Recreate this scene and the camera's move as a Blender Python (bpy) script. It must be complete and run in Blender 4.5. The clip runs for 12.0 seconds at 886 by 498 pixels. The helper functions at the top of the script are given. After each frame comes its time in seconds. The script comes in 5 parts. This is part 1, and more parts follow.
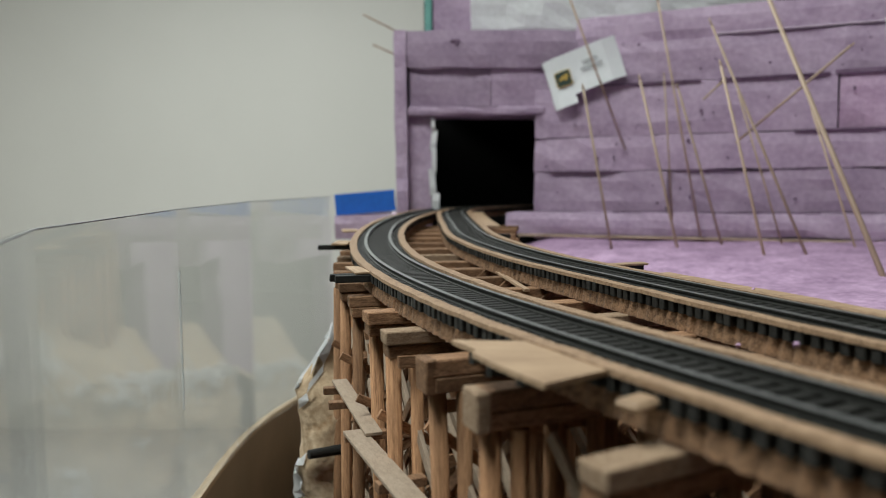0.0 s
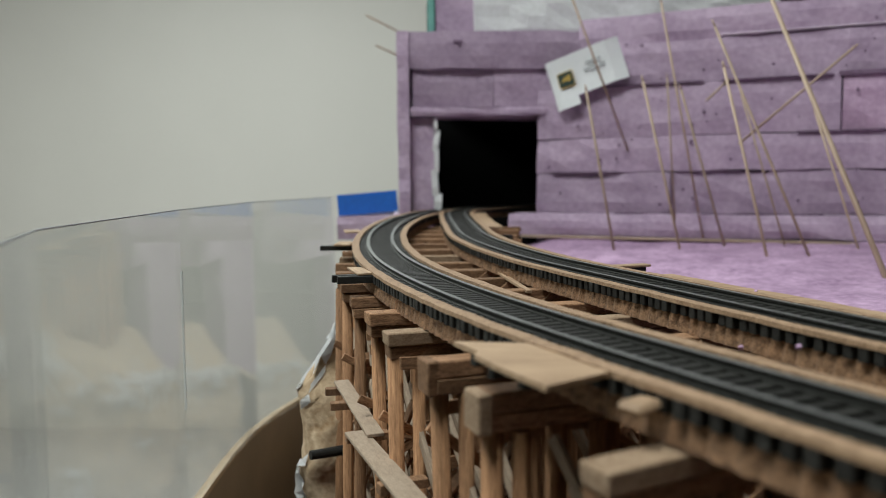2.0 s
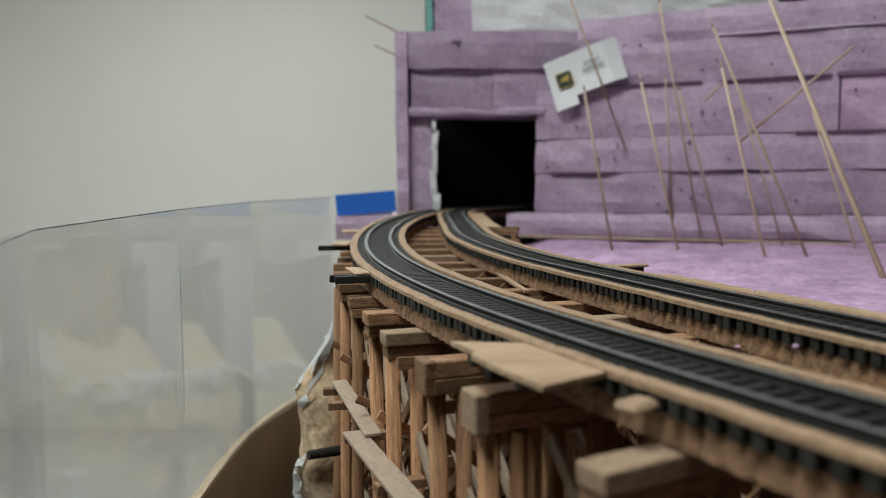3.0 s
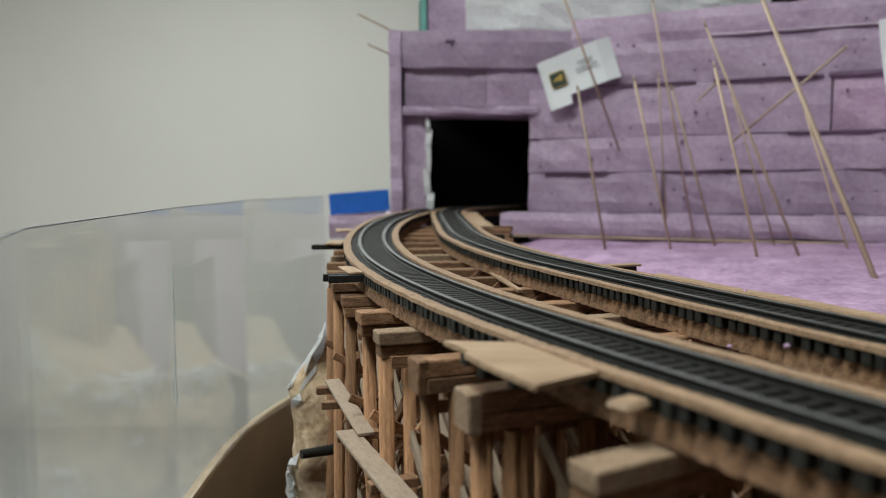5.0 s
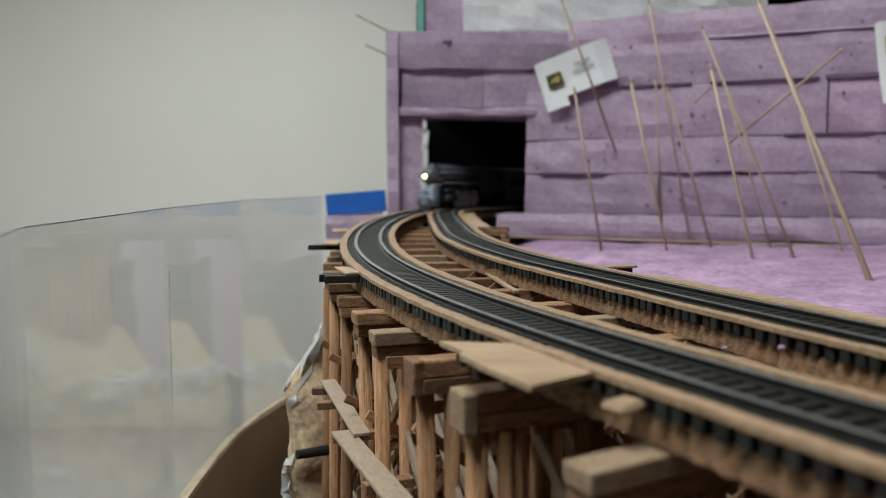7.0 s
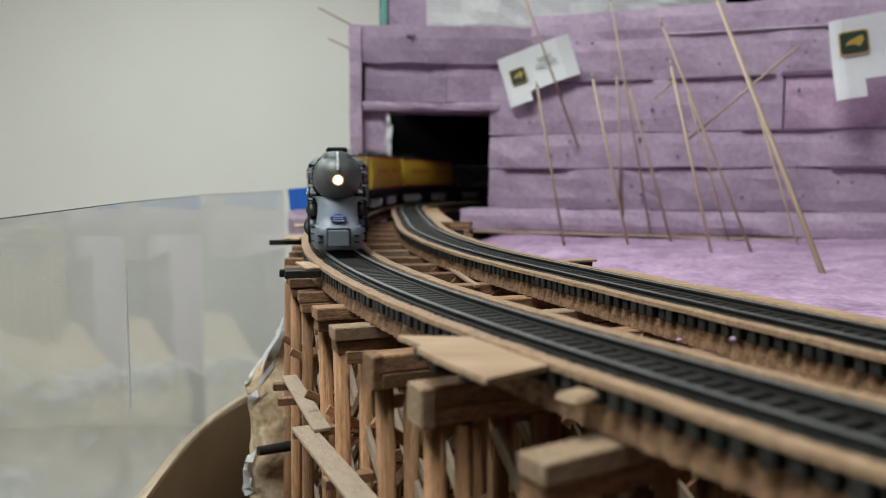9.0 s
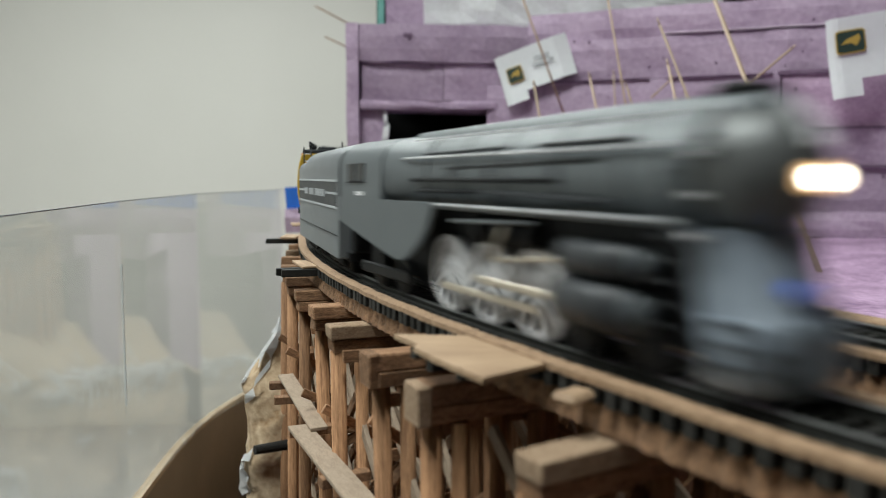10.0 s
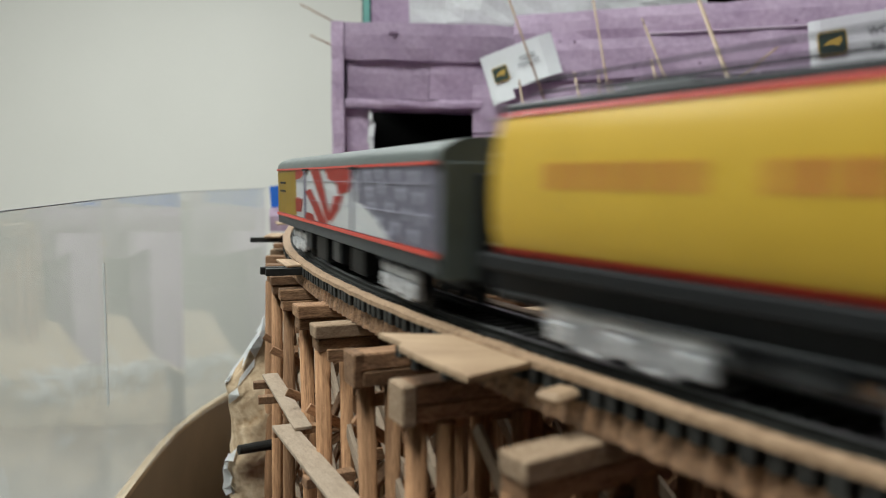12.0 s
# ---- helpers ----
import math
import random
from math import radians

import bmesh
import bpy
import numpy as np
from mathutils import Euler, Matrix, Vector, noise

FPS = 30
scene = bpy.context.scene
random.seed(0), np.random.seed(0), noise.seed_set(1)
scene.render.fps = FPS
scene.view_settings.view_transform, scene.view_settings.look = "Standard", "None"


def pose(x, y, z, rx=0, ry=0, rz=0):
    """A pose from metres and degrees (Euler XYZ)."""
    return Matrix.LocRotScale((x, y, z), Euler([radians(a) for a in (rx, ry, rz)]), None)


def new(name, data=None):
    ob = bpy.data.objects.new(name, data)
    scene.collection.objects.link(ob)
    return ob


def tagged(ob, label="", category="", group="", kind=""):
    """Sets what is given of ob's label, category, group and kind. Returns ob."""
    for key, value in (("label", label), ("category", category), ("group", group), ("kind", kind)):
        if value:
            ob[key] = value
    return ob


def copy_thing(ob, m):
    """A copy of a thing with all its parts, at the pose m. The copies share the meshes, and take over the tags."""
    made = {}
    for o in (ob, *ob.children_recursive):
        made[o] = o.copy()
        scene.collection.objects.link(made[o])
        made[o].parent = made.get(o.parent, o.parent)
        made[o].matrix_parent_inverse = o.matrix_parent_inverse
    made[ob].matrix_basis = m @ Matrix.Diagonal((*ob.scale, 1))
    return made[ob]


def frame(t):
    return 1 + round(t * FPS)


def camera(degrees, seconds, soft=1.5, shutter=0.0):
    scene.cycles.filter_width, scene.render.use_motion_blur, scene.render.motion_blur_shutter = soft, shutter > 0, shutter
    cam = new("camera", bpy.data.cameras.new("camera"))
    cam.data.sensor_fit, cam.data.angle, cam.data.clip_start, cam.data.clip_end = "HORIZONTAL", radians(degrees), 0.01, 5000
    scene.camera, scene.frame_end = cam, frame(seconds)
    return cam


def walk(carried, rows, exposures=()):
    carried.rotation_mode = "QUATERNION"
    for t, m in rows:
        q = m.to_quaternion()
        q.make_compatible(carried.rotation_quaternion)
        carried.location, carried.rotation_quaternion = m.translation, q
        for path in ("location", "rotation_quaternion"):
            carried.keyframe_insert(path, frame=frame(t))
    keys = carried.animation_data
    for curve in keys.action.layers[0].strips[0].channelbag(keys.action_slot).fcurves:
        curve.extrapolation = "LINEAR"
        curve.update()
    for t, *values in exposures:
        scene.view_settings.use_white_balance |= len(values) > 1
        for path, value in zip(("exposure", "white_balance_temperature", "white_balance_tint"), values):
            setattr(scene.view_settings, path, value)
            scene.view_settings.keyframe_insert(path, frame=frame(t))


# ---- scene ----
cam = camera(60, 12.0, soft=0.5, shutter=0.9)
cam.data.dof.use_dof = True
cam.data.dof.focus_distance = 0.345
cam.data.dof.aperture_fstop = 11.5

PATH = [
    (0, pose(0.0001, -0.0002, 0.0407, 85.21, 0.45, -0.19)),
    (0.5, pose(0.0002, 0.0001, 0.0408, 85.22, 0.42, -0.22)),
    (1, pose(0.0003, 0.0001, 0.0410, 85.27, 0.38, -0.12)),
    (1.5, pose(0.0005, 0.0002, 0.0410, 85.20, 0.35, -0.09)),
    (2, pose(0.0002, 0.0000, 0.0409, 85.26, 0.34, 0.00)),
    (2.5, pose(0.0004, -0.0003, 0.0409, 85.26, 0.34, -0.09)),
    (3, pose(0.0006, -0.0001, 0.0409, 85.26, 0.30, -0.10)),
    (5, pose(0.0007, -0.0004, 0.0410, 85.19, 0.17, -0.57)),
    (5.5, pose(0.0007, -0.0004, 0.0409, 85.18, 0.12, -0.63)),
    (6, pose(0.0007, -0.0004, 0.0410, 85.20, 0.07, -0.65)),
    (6.5, pose(0.0007, -0.0005, 0.0411, 85.25, 0.0, -0.72)),
    (7, pose(0.0009, -0.0006, 0.0410, 85.25, -0.05, -0.80)),
    (7.2, pose(0.0010, -0.0006, 0.0410, 85.24, -0.06, -0.92)),
    (8.8, pose(0.0029, -0.0011, 0.0409, 84.90, -0.13, -3.28)),
    (9, pose(0.0030, -0.0012, 0.0409, 84.87, -0.13, -3.37)),
    (9.5, pose(0.0031, -0.0011, 0.0409, 84.81, -0.13, -3.48)),
    (10, pose(0.0031, -0.0007, 0.0408, 84.78, -0.17, -3.59)),
    (10.5, pose(0.0032, -0.0003, 0.0407, 84.80, -0.22, -3.89)),
    (11, pose(0.0033, -0.0003, 0.0407, 84.74, -0.27, -4.24)),
    (11.5, pose(0.0034, 0.0000, 0.0406, 84.69, -0.30, -4.42)),
    (12, pose(0.0033, -0.0003, 0.0406, 84.73, -0.34, -4.66)),
]
walk(cam, PATH, exposures=[(0, 0.0), (5, 0.0), (7.2, 0.0), (8.8, 0.18), (9.5, 0.2), (10, 0.22), (10.5, 0.40), (11, 0.42), (11.5, 0.32), (12, 0.32)])

# ---------------------------------------------------------------- light
world = bpy.data.worlds.new("room_world")
world.use_nodes = True
world.node_tree.nodes["Background"].inputs[0].default_value = (0.9, 0.92, 1.0, 1)
world.node_tree.nodes["Background"].inputs[1].default_value = 0.02
scene.world = world


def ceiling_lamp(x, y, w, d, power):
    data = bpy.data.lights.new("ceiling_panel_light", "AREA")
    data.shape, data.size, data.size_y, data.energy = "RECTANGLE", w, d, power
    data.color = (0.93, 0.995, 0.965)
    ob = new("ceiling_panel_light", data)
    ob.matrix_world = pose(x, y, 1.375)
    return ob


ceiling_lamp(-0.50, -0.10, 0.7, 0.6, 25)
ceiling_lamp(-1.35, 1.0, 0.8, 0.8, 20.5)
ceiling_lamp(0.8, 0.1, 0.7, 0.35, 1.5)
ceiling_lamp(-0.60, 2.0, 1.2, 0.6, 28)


# ---------------------------------------------------------------- materials
def material(name, color, rough=0.6, metal=0.0, second=None, scale=60.0, stretch=(1, 1, 1), bump=0.0, fine=4.0, amount=0.5,
             spec=0.5, random_value=0.0, emit=0.0, coords="Object"):
    m = bpy.data.materials.new(name)
    m.use_nodes = True
    n, l = m.node_tree.nodes, m.node_tree.links
    b = n["Principled BSDF"]
    b.inputs["Roughness"].default_value = rough
    b.inputs["Metallic"].default_value = metal
    b.inputs["Specular IOR Level"].default_value = spec
    b.inputs["Base Color"].default_value = (*color, 1)
    if emit:
        b.inputs["Emission Color"].default_value = (*color, 1)
        b.inputs["Emission Strength"].default_value = emit
    if second is not None:
        tc = n.new("ShaderNodeTexCoord")
        mp = n.new("ShaderNodeMapping")
        mp.inputs["Scale"].default_value = stretch
        l.new(tc.outputs[coords], mp.inputs["Vector"])
        big, small = n.new("ShaderNodeTexNoise"), n.new("ShaderNodeTexNoise")
        big.inputs["Scale"].default_value, small.inputs["Scale"].default_value = scale, scale * fine
        big.inputs["Detail"].default_value, small.inputs["Detail"].default_value = 4, 3
        for t in (big, small):
            l.new(mp.outputs[0], t.inputs["Vector"])
        info = n.new("ShaderNodeObjectInfo")
        if random_value:
            add = n.new("ShaderNodeVectorMath")
            add.operation = "ADD"
            mul = n.new("ShaderNodeMath")
            mul.operation = "MULTIPLY"
            mul.inputs[1].default_value = 7.0
            l.new(info.outputs["Random"], mul.inputs[0])
            l.new(mp.outputs[0], add.inputs[0])
            l.new(mul.outputs[0], add.inputs[1])
            for t in (big, small):
                l.new(add.outputs[0], t.inputs["Vector"])
        mean = n.new("ShaderNodeMix")
        mean.data_type = "FLOAT"
        mean.inputs[0].default_value = 0.5
        l.new(big.outputs[0], mean.inputs[2])
        l.new(small.outputs[0], mean.inputs[3])
        ramp = n.new("ShaderNodeValToRGB")
        ramp.color_ramp.elements[0].position, ramp.color_ramp.elements[1].position = 0.5 - amount * 0.3, 0.5 + amount * 0.3
        ramp.color_ramp.elements[0].color, ramp.color_ramp.elements[1].color = (*second, 1), (*color, 1)
        l.new(mean.outputs[0], ramp.inputs[0])
        out = ramp.outputs[0]
        if random_value:
            hsv = n.new("ShaderNodeHueSaturation")
            rng = n.new("ShaderNodeMapRange")
            rng.inputs[3].default_value, rng.inputs[4].default_value = 1 - random_value, 1 + random_value
            l.new(info.outputs["Random"], rng.inputs[0])
            l.new(rng.outputs[0], hsv.inputs["Value"])
            l.new(out, hsv.inputs["Color"])
            out = hsv.outputs[0]
        l.new(out, b.inputs["Base Color"])
        rr = n.new("ShaderNodeMapRange")
        rr.inputs[3].default_value, rr.inputs[4].default_value = max(0.02, rough - 0.1), min(1, rough + 0.1)
        l.new(small.outputs[0], rr.inputs[0])
        l.new(rr.outputs[0], b.inputs["Roughness"])
        if bump:
            bp = n.new("ShaderNodeBump")
            bp.inputs["Strength"].default_value = 0.6
            bp.inputs["Distance"].default_value = bump
            l.new(mean.outputs[0], bp.inputs["Height"])
            l.new(bp.outputs[0], b.inputs["Normal"])
    return m


WOOD = material("aged_basswood", (0.40, 0.23, 0.128), 0.78, second=(0.095, 0.045, 0.023), scale=700, stretch=(0.22, 1, 1), bump=0.0007,
                random_value=0.36, amount=0.7, spec=0.25)
GREYWOOD = material("weathered_grey_basswood", (0.45, 0.33, 0.225), 0.85, second=(0.19, 0.115, 0.068), scale=650, stretch=(0.4, 1, 1), bump=0.0009,
                    random_value=0.12, amount=0.7, spec=0.2)
WOOD_UP = material("stained_dowel_wood", (0.37, 0.20, 0.102), 0.78, second=(0.15, 0.072, 0.034), scale=900, stretch=(1, 1, 0.06),
                   bump=0.0006, random_value=0.34, amount=0.6, spec=0.25)
PALE = material("pale_craft_wood", (0.46, 0.32, 0.20), 0.7, second=(0.23, 0.14, 0.08), scale=240, stretch=(0.08, 1, 1), bump=0.0003,
                random_value=0.1, amount=0.6)
STRIP = material("strip_wood", (0.42, 0.278, 0.172), 0.75, second=(0.16, 0.092, 0.048), scale=420, bump=0.0005, amount=0.55)
CORK = material("brown_corrugated_roadbed", (0.30, 0.168, 0.090), 0.9, second=(0.085, 0.043, 0.020), scale=340, bump=0.001, amount=0.5)
TIE = material("black_plastic_tie", (0.036, 0.035, 0.032), 0.55, second=(0.010, 0.010, 0.009), scale=400, amount=0.8, spec=0.2, bump=0.0001, random_value=0.3)
RAIL = material("weathered_nickel_rail", (0.034, 0.034, 0.031), 0.5, 0.2, second=(0.016, 0.016, 0.014), scale=300, spec=0.3)
RAILTOP = material("worn_rail_head", (0.28, 0.29, 0.275), 0.42, 0.6, second=(0.12, 0.125, 0.118), scale=260, stretch=(1, 0.3, 1), amount=0.6)
FOAM = material("purple_extruded_foam", (0.50, 0.385, 0.50), 0.7, second=(0.33, 0.24, 0.34), scale=26, fine=7, bump=0.0012, amount=0.6,
                random_value=0.13, spec=0.3)
FOAM_LIGHT = material("fresh_cut_pink_foam", (0.55, 0.37, 0.54), 0.75, second=(0.27, 0.165, 0.27), scale=30, fine=7, bump=0.0025, amount=0.5,
                      spec=0.3)
FRESH = material("pink_foam_board", (0.57, 0.41, 0.545), 0.72, second=(0.40, 0.27, 0.385), scale=40, fine=6, bump=0.001, amount=0.5, spec=0.3)
PLASTER = material("white_plaster", (0.80, 0.81, 0.82), 0.9, second=(0.62, 0.62, 0.62), scale=40, bump=0.001, amount=0.8)
ROCK = material("plaster_rock_cast", (0.63, 0.49, 0.335), 0.9, second=(0.30, 0.19, 0.10), scale=48, bump=0.003, amount=0.6)
BLACKBOARD = material("black_tunnel_dark_lining", (0.006, 0.006, 0.006), 0.95, second=(0.004, 0.004, 0.004), scale=30, spec=0.1)
WALLPAINT = material("cream_wall_paint", (0.66, 0.645, 0.605), 0.85, second=(0.635, 0.62, 0.58), scale=3, fine=30, bump=0.0003)
# dark colour chosen for the unseen walls and ceiling, so less light bounces
DIMPAINT = material("dim_unseen_wall_paint", (0.17, 0.175, 0.165), 0.85, second=(0.155, 0.16, 0.15), scale=3, fine=30, bump=0.0003)
FLOORMAT = material("grey_vinyl_floor", (0.52, 0.51, 0.49), 0.5, second=(0.46, 0.45, 0.43), scale=5, fine=20)
HARDBOARD = material("brown_hardboard", (0.20, 0.15, 0.105), 0.6, second=(0.15, 0.11, 0.075), scale=20, fine=12)
HARDEDGE = material("tan_hardboard_edge", (0.42, 0.33, 0.23), 0.8, second=(0.33, 0.25, 0.17), scale=60)
TAPE = material("blue_masking_tape", (0.015, 0.15, 0.62), 0.6, second=(0.012, 0.12, 0.52), scale=60)
TEAL = material("teal_painted_strip", (0.16, 0.40, 0.34), 0.7, second=(0.12, 0.32, 0.28), scale=40)
SKEWER = material("bamboo_skewer", (0.43, 0.32, 0.235), 0.6, second=(0.33, 0.235, 0.17), scale=200, stretch=(1, 1, 0.05), random_value=0.15)
PAPER = material("white_label_paper", (0.74, 0.76, 0.77), 0.6, second=(0.70, 0.72, 0.73), scale=40)
INK = material("grey_ink", (0.33, 0.34, 0.35), 0.7)
GREENINK = material("dark_green_print", (0.02, 0.04, 0.03), 0.5)
LETTERINK = material("dark_grey_lettering", (0.10, 0.11, 0.11), 0.7)
GOLDINK = material("gold_print", (0.45, 0.30, 0.06), 0.5)


def glass_material():
    m = bpy.data.materials.new("clear_acrylic")
    m.use_nodes = True
    n, l = m.node_tree.nodes, m.node_tree.links
    n.remove(n["Principled BSDF"])
    clear, gloss, mix, fres = (n.new("ShaderNode" + k) for k in ("BsdfTransparent", "BsdfGlossy", "MixShader", "LayerWeight"))
    clear.inputs[0].default_value = (0.965, 0.972, 0.970, 1)
    gloss.inputs["Roughness"].default_value = 0.03
    power, scale = n.new("ShaderNodeMath"), n.new("ShaderNodeMath")
    power.operation, scale.operation = "POWER", "MULTIPLY_ADD"
    power.inputs[1].default_value = 5.0
    scale.inputs[1].default_value, scale.inputs[2].default_value = 0.50, 0.05
    l.new(fres.outputs["Facing"], power.inputs[0])
    l.new(power.outputs[0], scale.inputs[0])
    l.new(scale.outputs[0], mix.inputs[0])
    l.new(clear.outputs[0], mix.inputs[1])
    l.new(gloss.outputs[0], mix.inputs[2])
    l.new(mix.outputs[0], n["Material Output"].inputs[0])
    return m


ACRYLIC = glass_material()


# ---------------------------------------------------------------- building helpers
def part(name, bm, mat, parent=None, label="", smooth=False):
    me = bpy.data.meshes.new(name)
    bm.to_mesh(me)
    bm.free()
    if smooth:
        for p in me.polygons:
            p.use_smooth = True
    return mesh_part(name, me, mat, parent, label)


def mesh_part(name, me, mat, parent=None, label=""):
    if mat is not None and not me.materials:
        me.materials.append(mat)
    ob = new(name, me)
    if parent is not None:
        ob.parent = parent
    if label:
        ob["label"] = label
    return ob


def thing(name, label, category, group="", kind="", at=None):
    ob = tagged(new(name), label, category, group, kind)
    ob.empty_display_size = 0.02
    if at is not None:
        ob.matrix_basis = at
    return ob


def box(bm, lo, hi, m=None, bevel=0.0, segments=1):
    r = bmesh.ops.create_cube(bm, size=1.0)
    c = [(a + b) / 2 for a, b in zip(lo, hi)]
    s = [b - a for a, b in zip(lo, hi)]
    vs = r["verts"]
    bmesh.ops.scale(bm, vec=s, verts=vs)
    bmesh.ops.translate(bm, vec=c, verts=vs)
    if bevel:
        es = list({e for v in vs for e in v.link_edges})
        bv = bmesh.ops.bevel(bm, geom=es, offset=bevel, segments=segments, affect="EDGES", profile=0.5)
        vs = list({v for f in bv["faces"] for v in f.verts} | {v for v in vs if v.is_valid})
    if m is not None:
        bmesh.ops.transform(bm, matrix=m, verts=vs)
    return vs


def rod(bm, a, b, r0, r1=None, seg=10):
    a, b = Vector(a), Vector(b)
    r1 = r0 if r1 is None else r1
    d = b - a
    m = Matrix.Translation((a + b) / 2) @ d.to_track_quat("Z", "Y").to_matrix().to_4x4()
    return bmesh.ops.create_cone(bm, cap_ends=True, segments=seg, radius1=r0, radius2=r1, depth=d.length, matrix=m)["verts"]


def smooth_line(points, step):
    """Dense, evenly spaced points along a smooth curve through the points given."""
    p = [np.array(q, float) for q in points]
    p = [2 * p[0] - p[1]] + p + [2 * p[-1] - p[-2]]
    dense = []
    for i in range(1, len(p) - 2):
        for t in np.linspace(0, 1, 40, endpoint=False):
            a, b, c, d = p[i - 1], p[i], p[i + 1], p[i + 2]
            dense.append(0.5 * (2 * b + (c - a) * t + (2 * a - 5 * b + 4 * c - d) * t * t + (3 * b - a - 3 * c + d) * t ** 3))
    dense.append(p[-2])
    dense = np.array(dense)
    s = np.concatenate([[0], np.cumsum(np.linalg.norm(np.diff(dense, axis=0), axis=1))])
    n = max(2, int(s[-1] / step))
    g = np.linspace(0, s[-1], n + 1)
    return np.stack([np.interp(g, s, dense[:, k]) for k in range(dense.shape[1])], 1)


def grade(y):
    t = min(1, max(0, (y - 0.4) / 0.6))
    return 0.011 * t * t * (3 - 2 * t)


class Line:
    """A track's centre line on the plan, with its height."""

    def __init__(self, points, step=0.004):
        self.p = smooth_line(points, step)
        d = np.diff(self.p, axis=0)
        self.s = np.concatenate([[0], np.cumsum(np.linalg.norm(d, axis=1))])
        t = np.gradient(self.p, axis=0)
        self.t = t / np.linalg.norm(t, axis=1)[:, None]

    def at(self, s):
        x, y = (np.interp(s, self.s, self.p[:, k]) for k in (0, 1))
        tx, ty = (np.interp(s, self.s, self.t[:, k]) for k in (0, 1))
        return float(x), float(y), math.atan2(ty, tx)

    def frame_at(self, s, side=0.0, z=0.0):
        x, y, a = self.at(s)
        x, y = x - math.sin(a) * side, y + math.cos(a) * side
        return pose(x, y, grade(y) + z, 0, 0, math.degrees(a))

    def where_y(self, y):
        i = int(np.argmin(np.abs(self.p[:, 1] - y) + (self.p[:, 1] > 1.0) * 1.0))
        return float(self.s[i])


def sweep(line, s0, s1, profile, step=0.012, wave=0.0, seed=1):
    """A bar of the given outline (side, up) along a line; side is positive to the left of the way."""
    bm = bmesh.new()
    n = max(2, int((s1 - s0) / step))
    rings = []
    rnd = random.Random(seed)
    for i in range(n + 1):
        m = line.frame_at(s0 + (s1 - s0) * i / n)
        w = rnd.uniform(-wave, wave)
        rings.append([bm.verts.new(m @ Vector((0, y + w, z + w * 0.5))) for y, z in profile])
    k = len(profile)
    for a, b in zip(rings, rings[1:]):
        for j in range(k):
            bm.faces.new((a[j], a[(j + 1) % k], b[(j + 1) % k], b[j]))
    bm.faces.new(rings[0][::-1])
    bm.faces.new(rings[-1])
    bmesh.ops.recalc_face_normals(bm, faces=bm.faces)
    return bm


def rect(y0, y1, z0, z1):
    return [(y0, z0), (y1, z0), (y1, z1), (y0, z1)]


# the outer line, from deep in the tunnel to behind the camera
HIDDEN = [(0.86 + 0.42 * math.sin(a), 1.75 - 0.42 * math.cos(a)) for a in [radians(d) for d in range(600, -1, -30)]]
OUTER = Line(HIDDEN + [(0.75, 1.33), (0.64, 1.33), (0.53, 1.33), (0.40, 1.325), (0.29, 1.30), (0.19, 1.245), (0.105, 1.165), (0.045, 1.075), (-0.001, 0.98), (-0.033, 0.843), (-0.0487, 0.703),
                       (-0.046, 0.562), (-0.0264, 0.4228), (0.011, 0.2871), (0.0657, 0.1573), (0.133, 0.0336), (0.21, -0.085), (0.30, -0.19),
                       (0.41, -0.27), (0.54, -0.32), (0.7, -0.34), (0.95, -0.34)])
OUTER.s += 5.76994 - OUTER.where_y(0.30)
INNER = Line([(0.25, 1.22), (0.15, 1.16), (0.075, 1.07), (0.03, 0.98), (0.0165, 0.90), (0.0165, 0.80), (0.0191, 0.7172), (0.0262, 0.5854), (0.051, 0.4558),
              (0.0885, 0.3291), (0.1292, 0.2035), (0.1708, 0.0781), (0.2125, -0.047), (0.26, -0.17)])

# ---------------------------------------------------------------- the room
def room():
    x0, x1, y0, y1, z0, z1 = -2.4, 2.6, -2.0, 3.4, -1.05, 1.45
    for name, lo, hi, mat in (("floor", (x0, y0, z0 - 0.1), (x1, y1, z0), FLOORMAT), ("wall_north", (x0 - 0.1, y1, z0), (x1 + 0.1, y1 + 0.1, z1), WALLPAINT),
                              ("wall_south", (x0 - 0.1, y0 - 0.1, z0), (x1 + 0.1, y0, z1), DIMPAINT), ("wall_west", (x0 - 0.1, y0, z0), (x0, y1, z1), WALLPAINT),
                              ("wall_east", (x1, y0, z0), (x1 + 0.1, y1, z1), DIMPAINT), ("ceiling", (x0 - 0.1, y0 - 0.1, z1), (x1 + 0.1, y1 + 0.1, z1 + 0.1), DIMPAINT)):
        bm = bmesh.new()
        box(bm, lo, hi)
        tagged(part(name, bm, mat), kind="structure", label="plain painted room surface" if name != "floor" else "grey vinyl floor of the room")


room()


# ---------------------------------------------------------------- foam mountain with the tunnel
DENTSHADE = material("shadowed_dark_foam", (0.20, 0.13, 0.20), 0.85, second=(0.13, 0.08, 0.13), scale=60, bump=0.001)
PALEFOAM = material("pale_scuffed_foam", (0.72, 0.62, 0.70), 0.8, second=(0.6, 0.5, 0.6), scale=90, bump=0.001)
PORTAL_Y = 0.985
MOUTH_X0, MOUTH_X1, MOUTH_Z0, MOUTH_Z1 = -0.014, 0.121, 0.004, 0.133


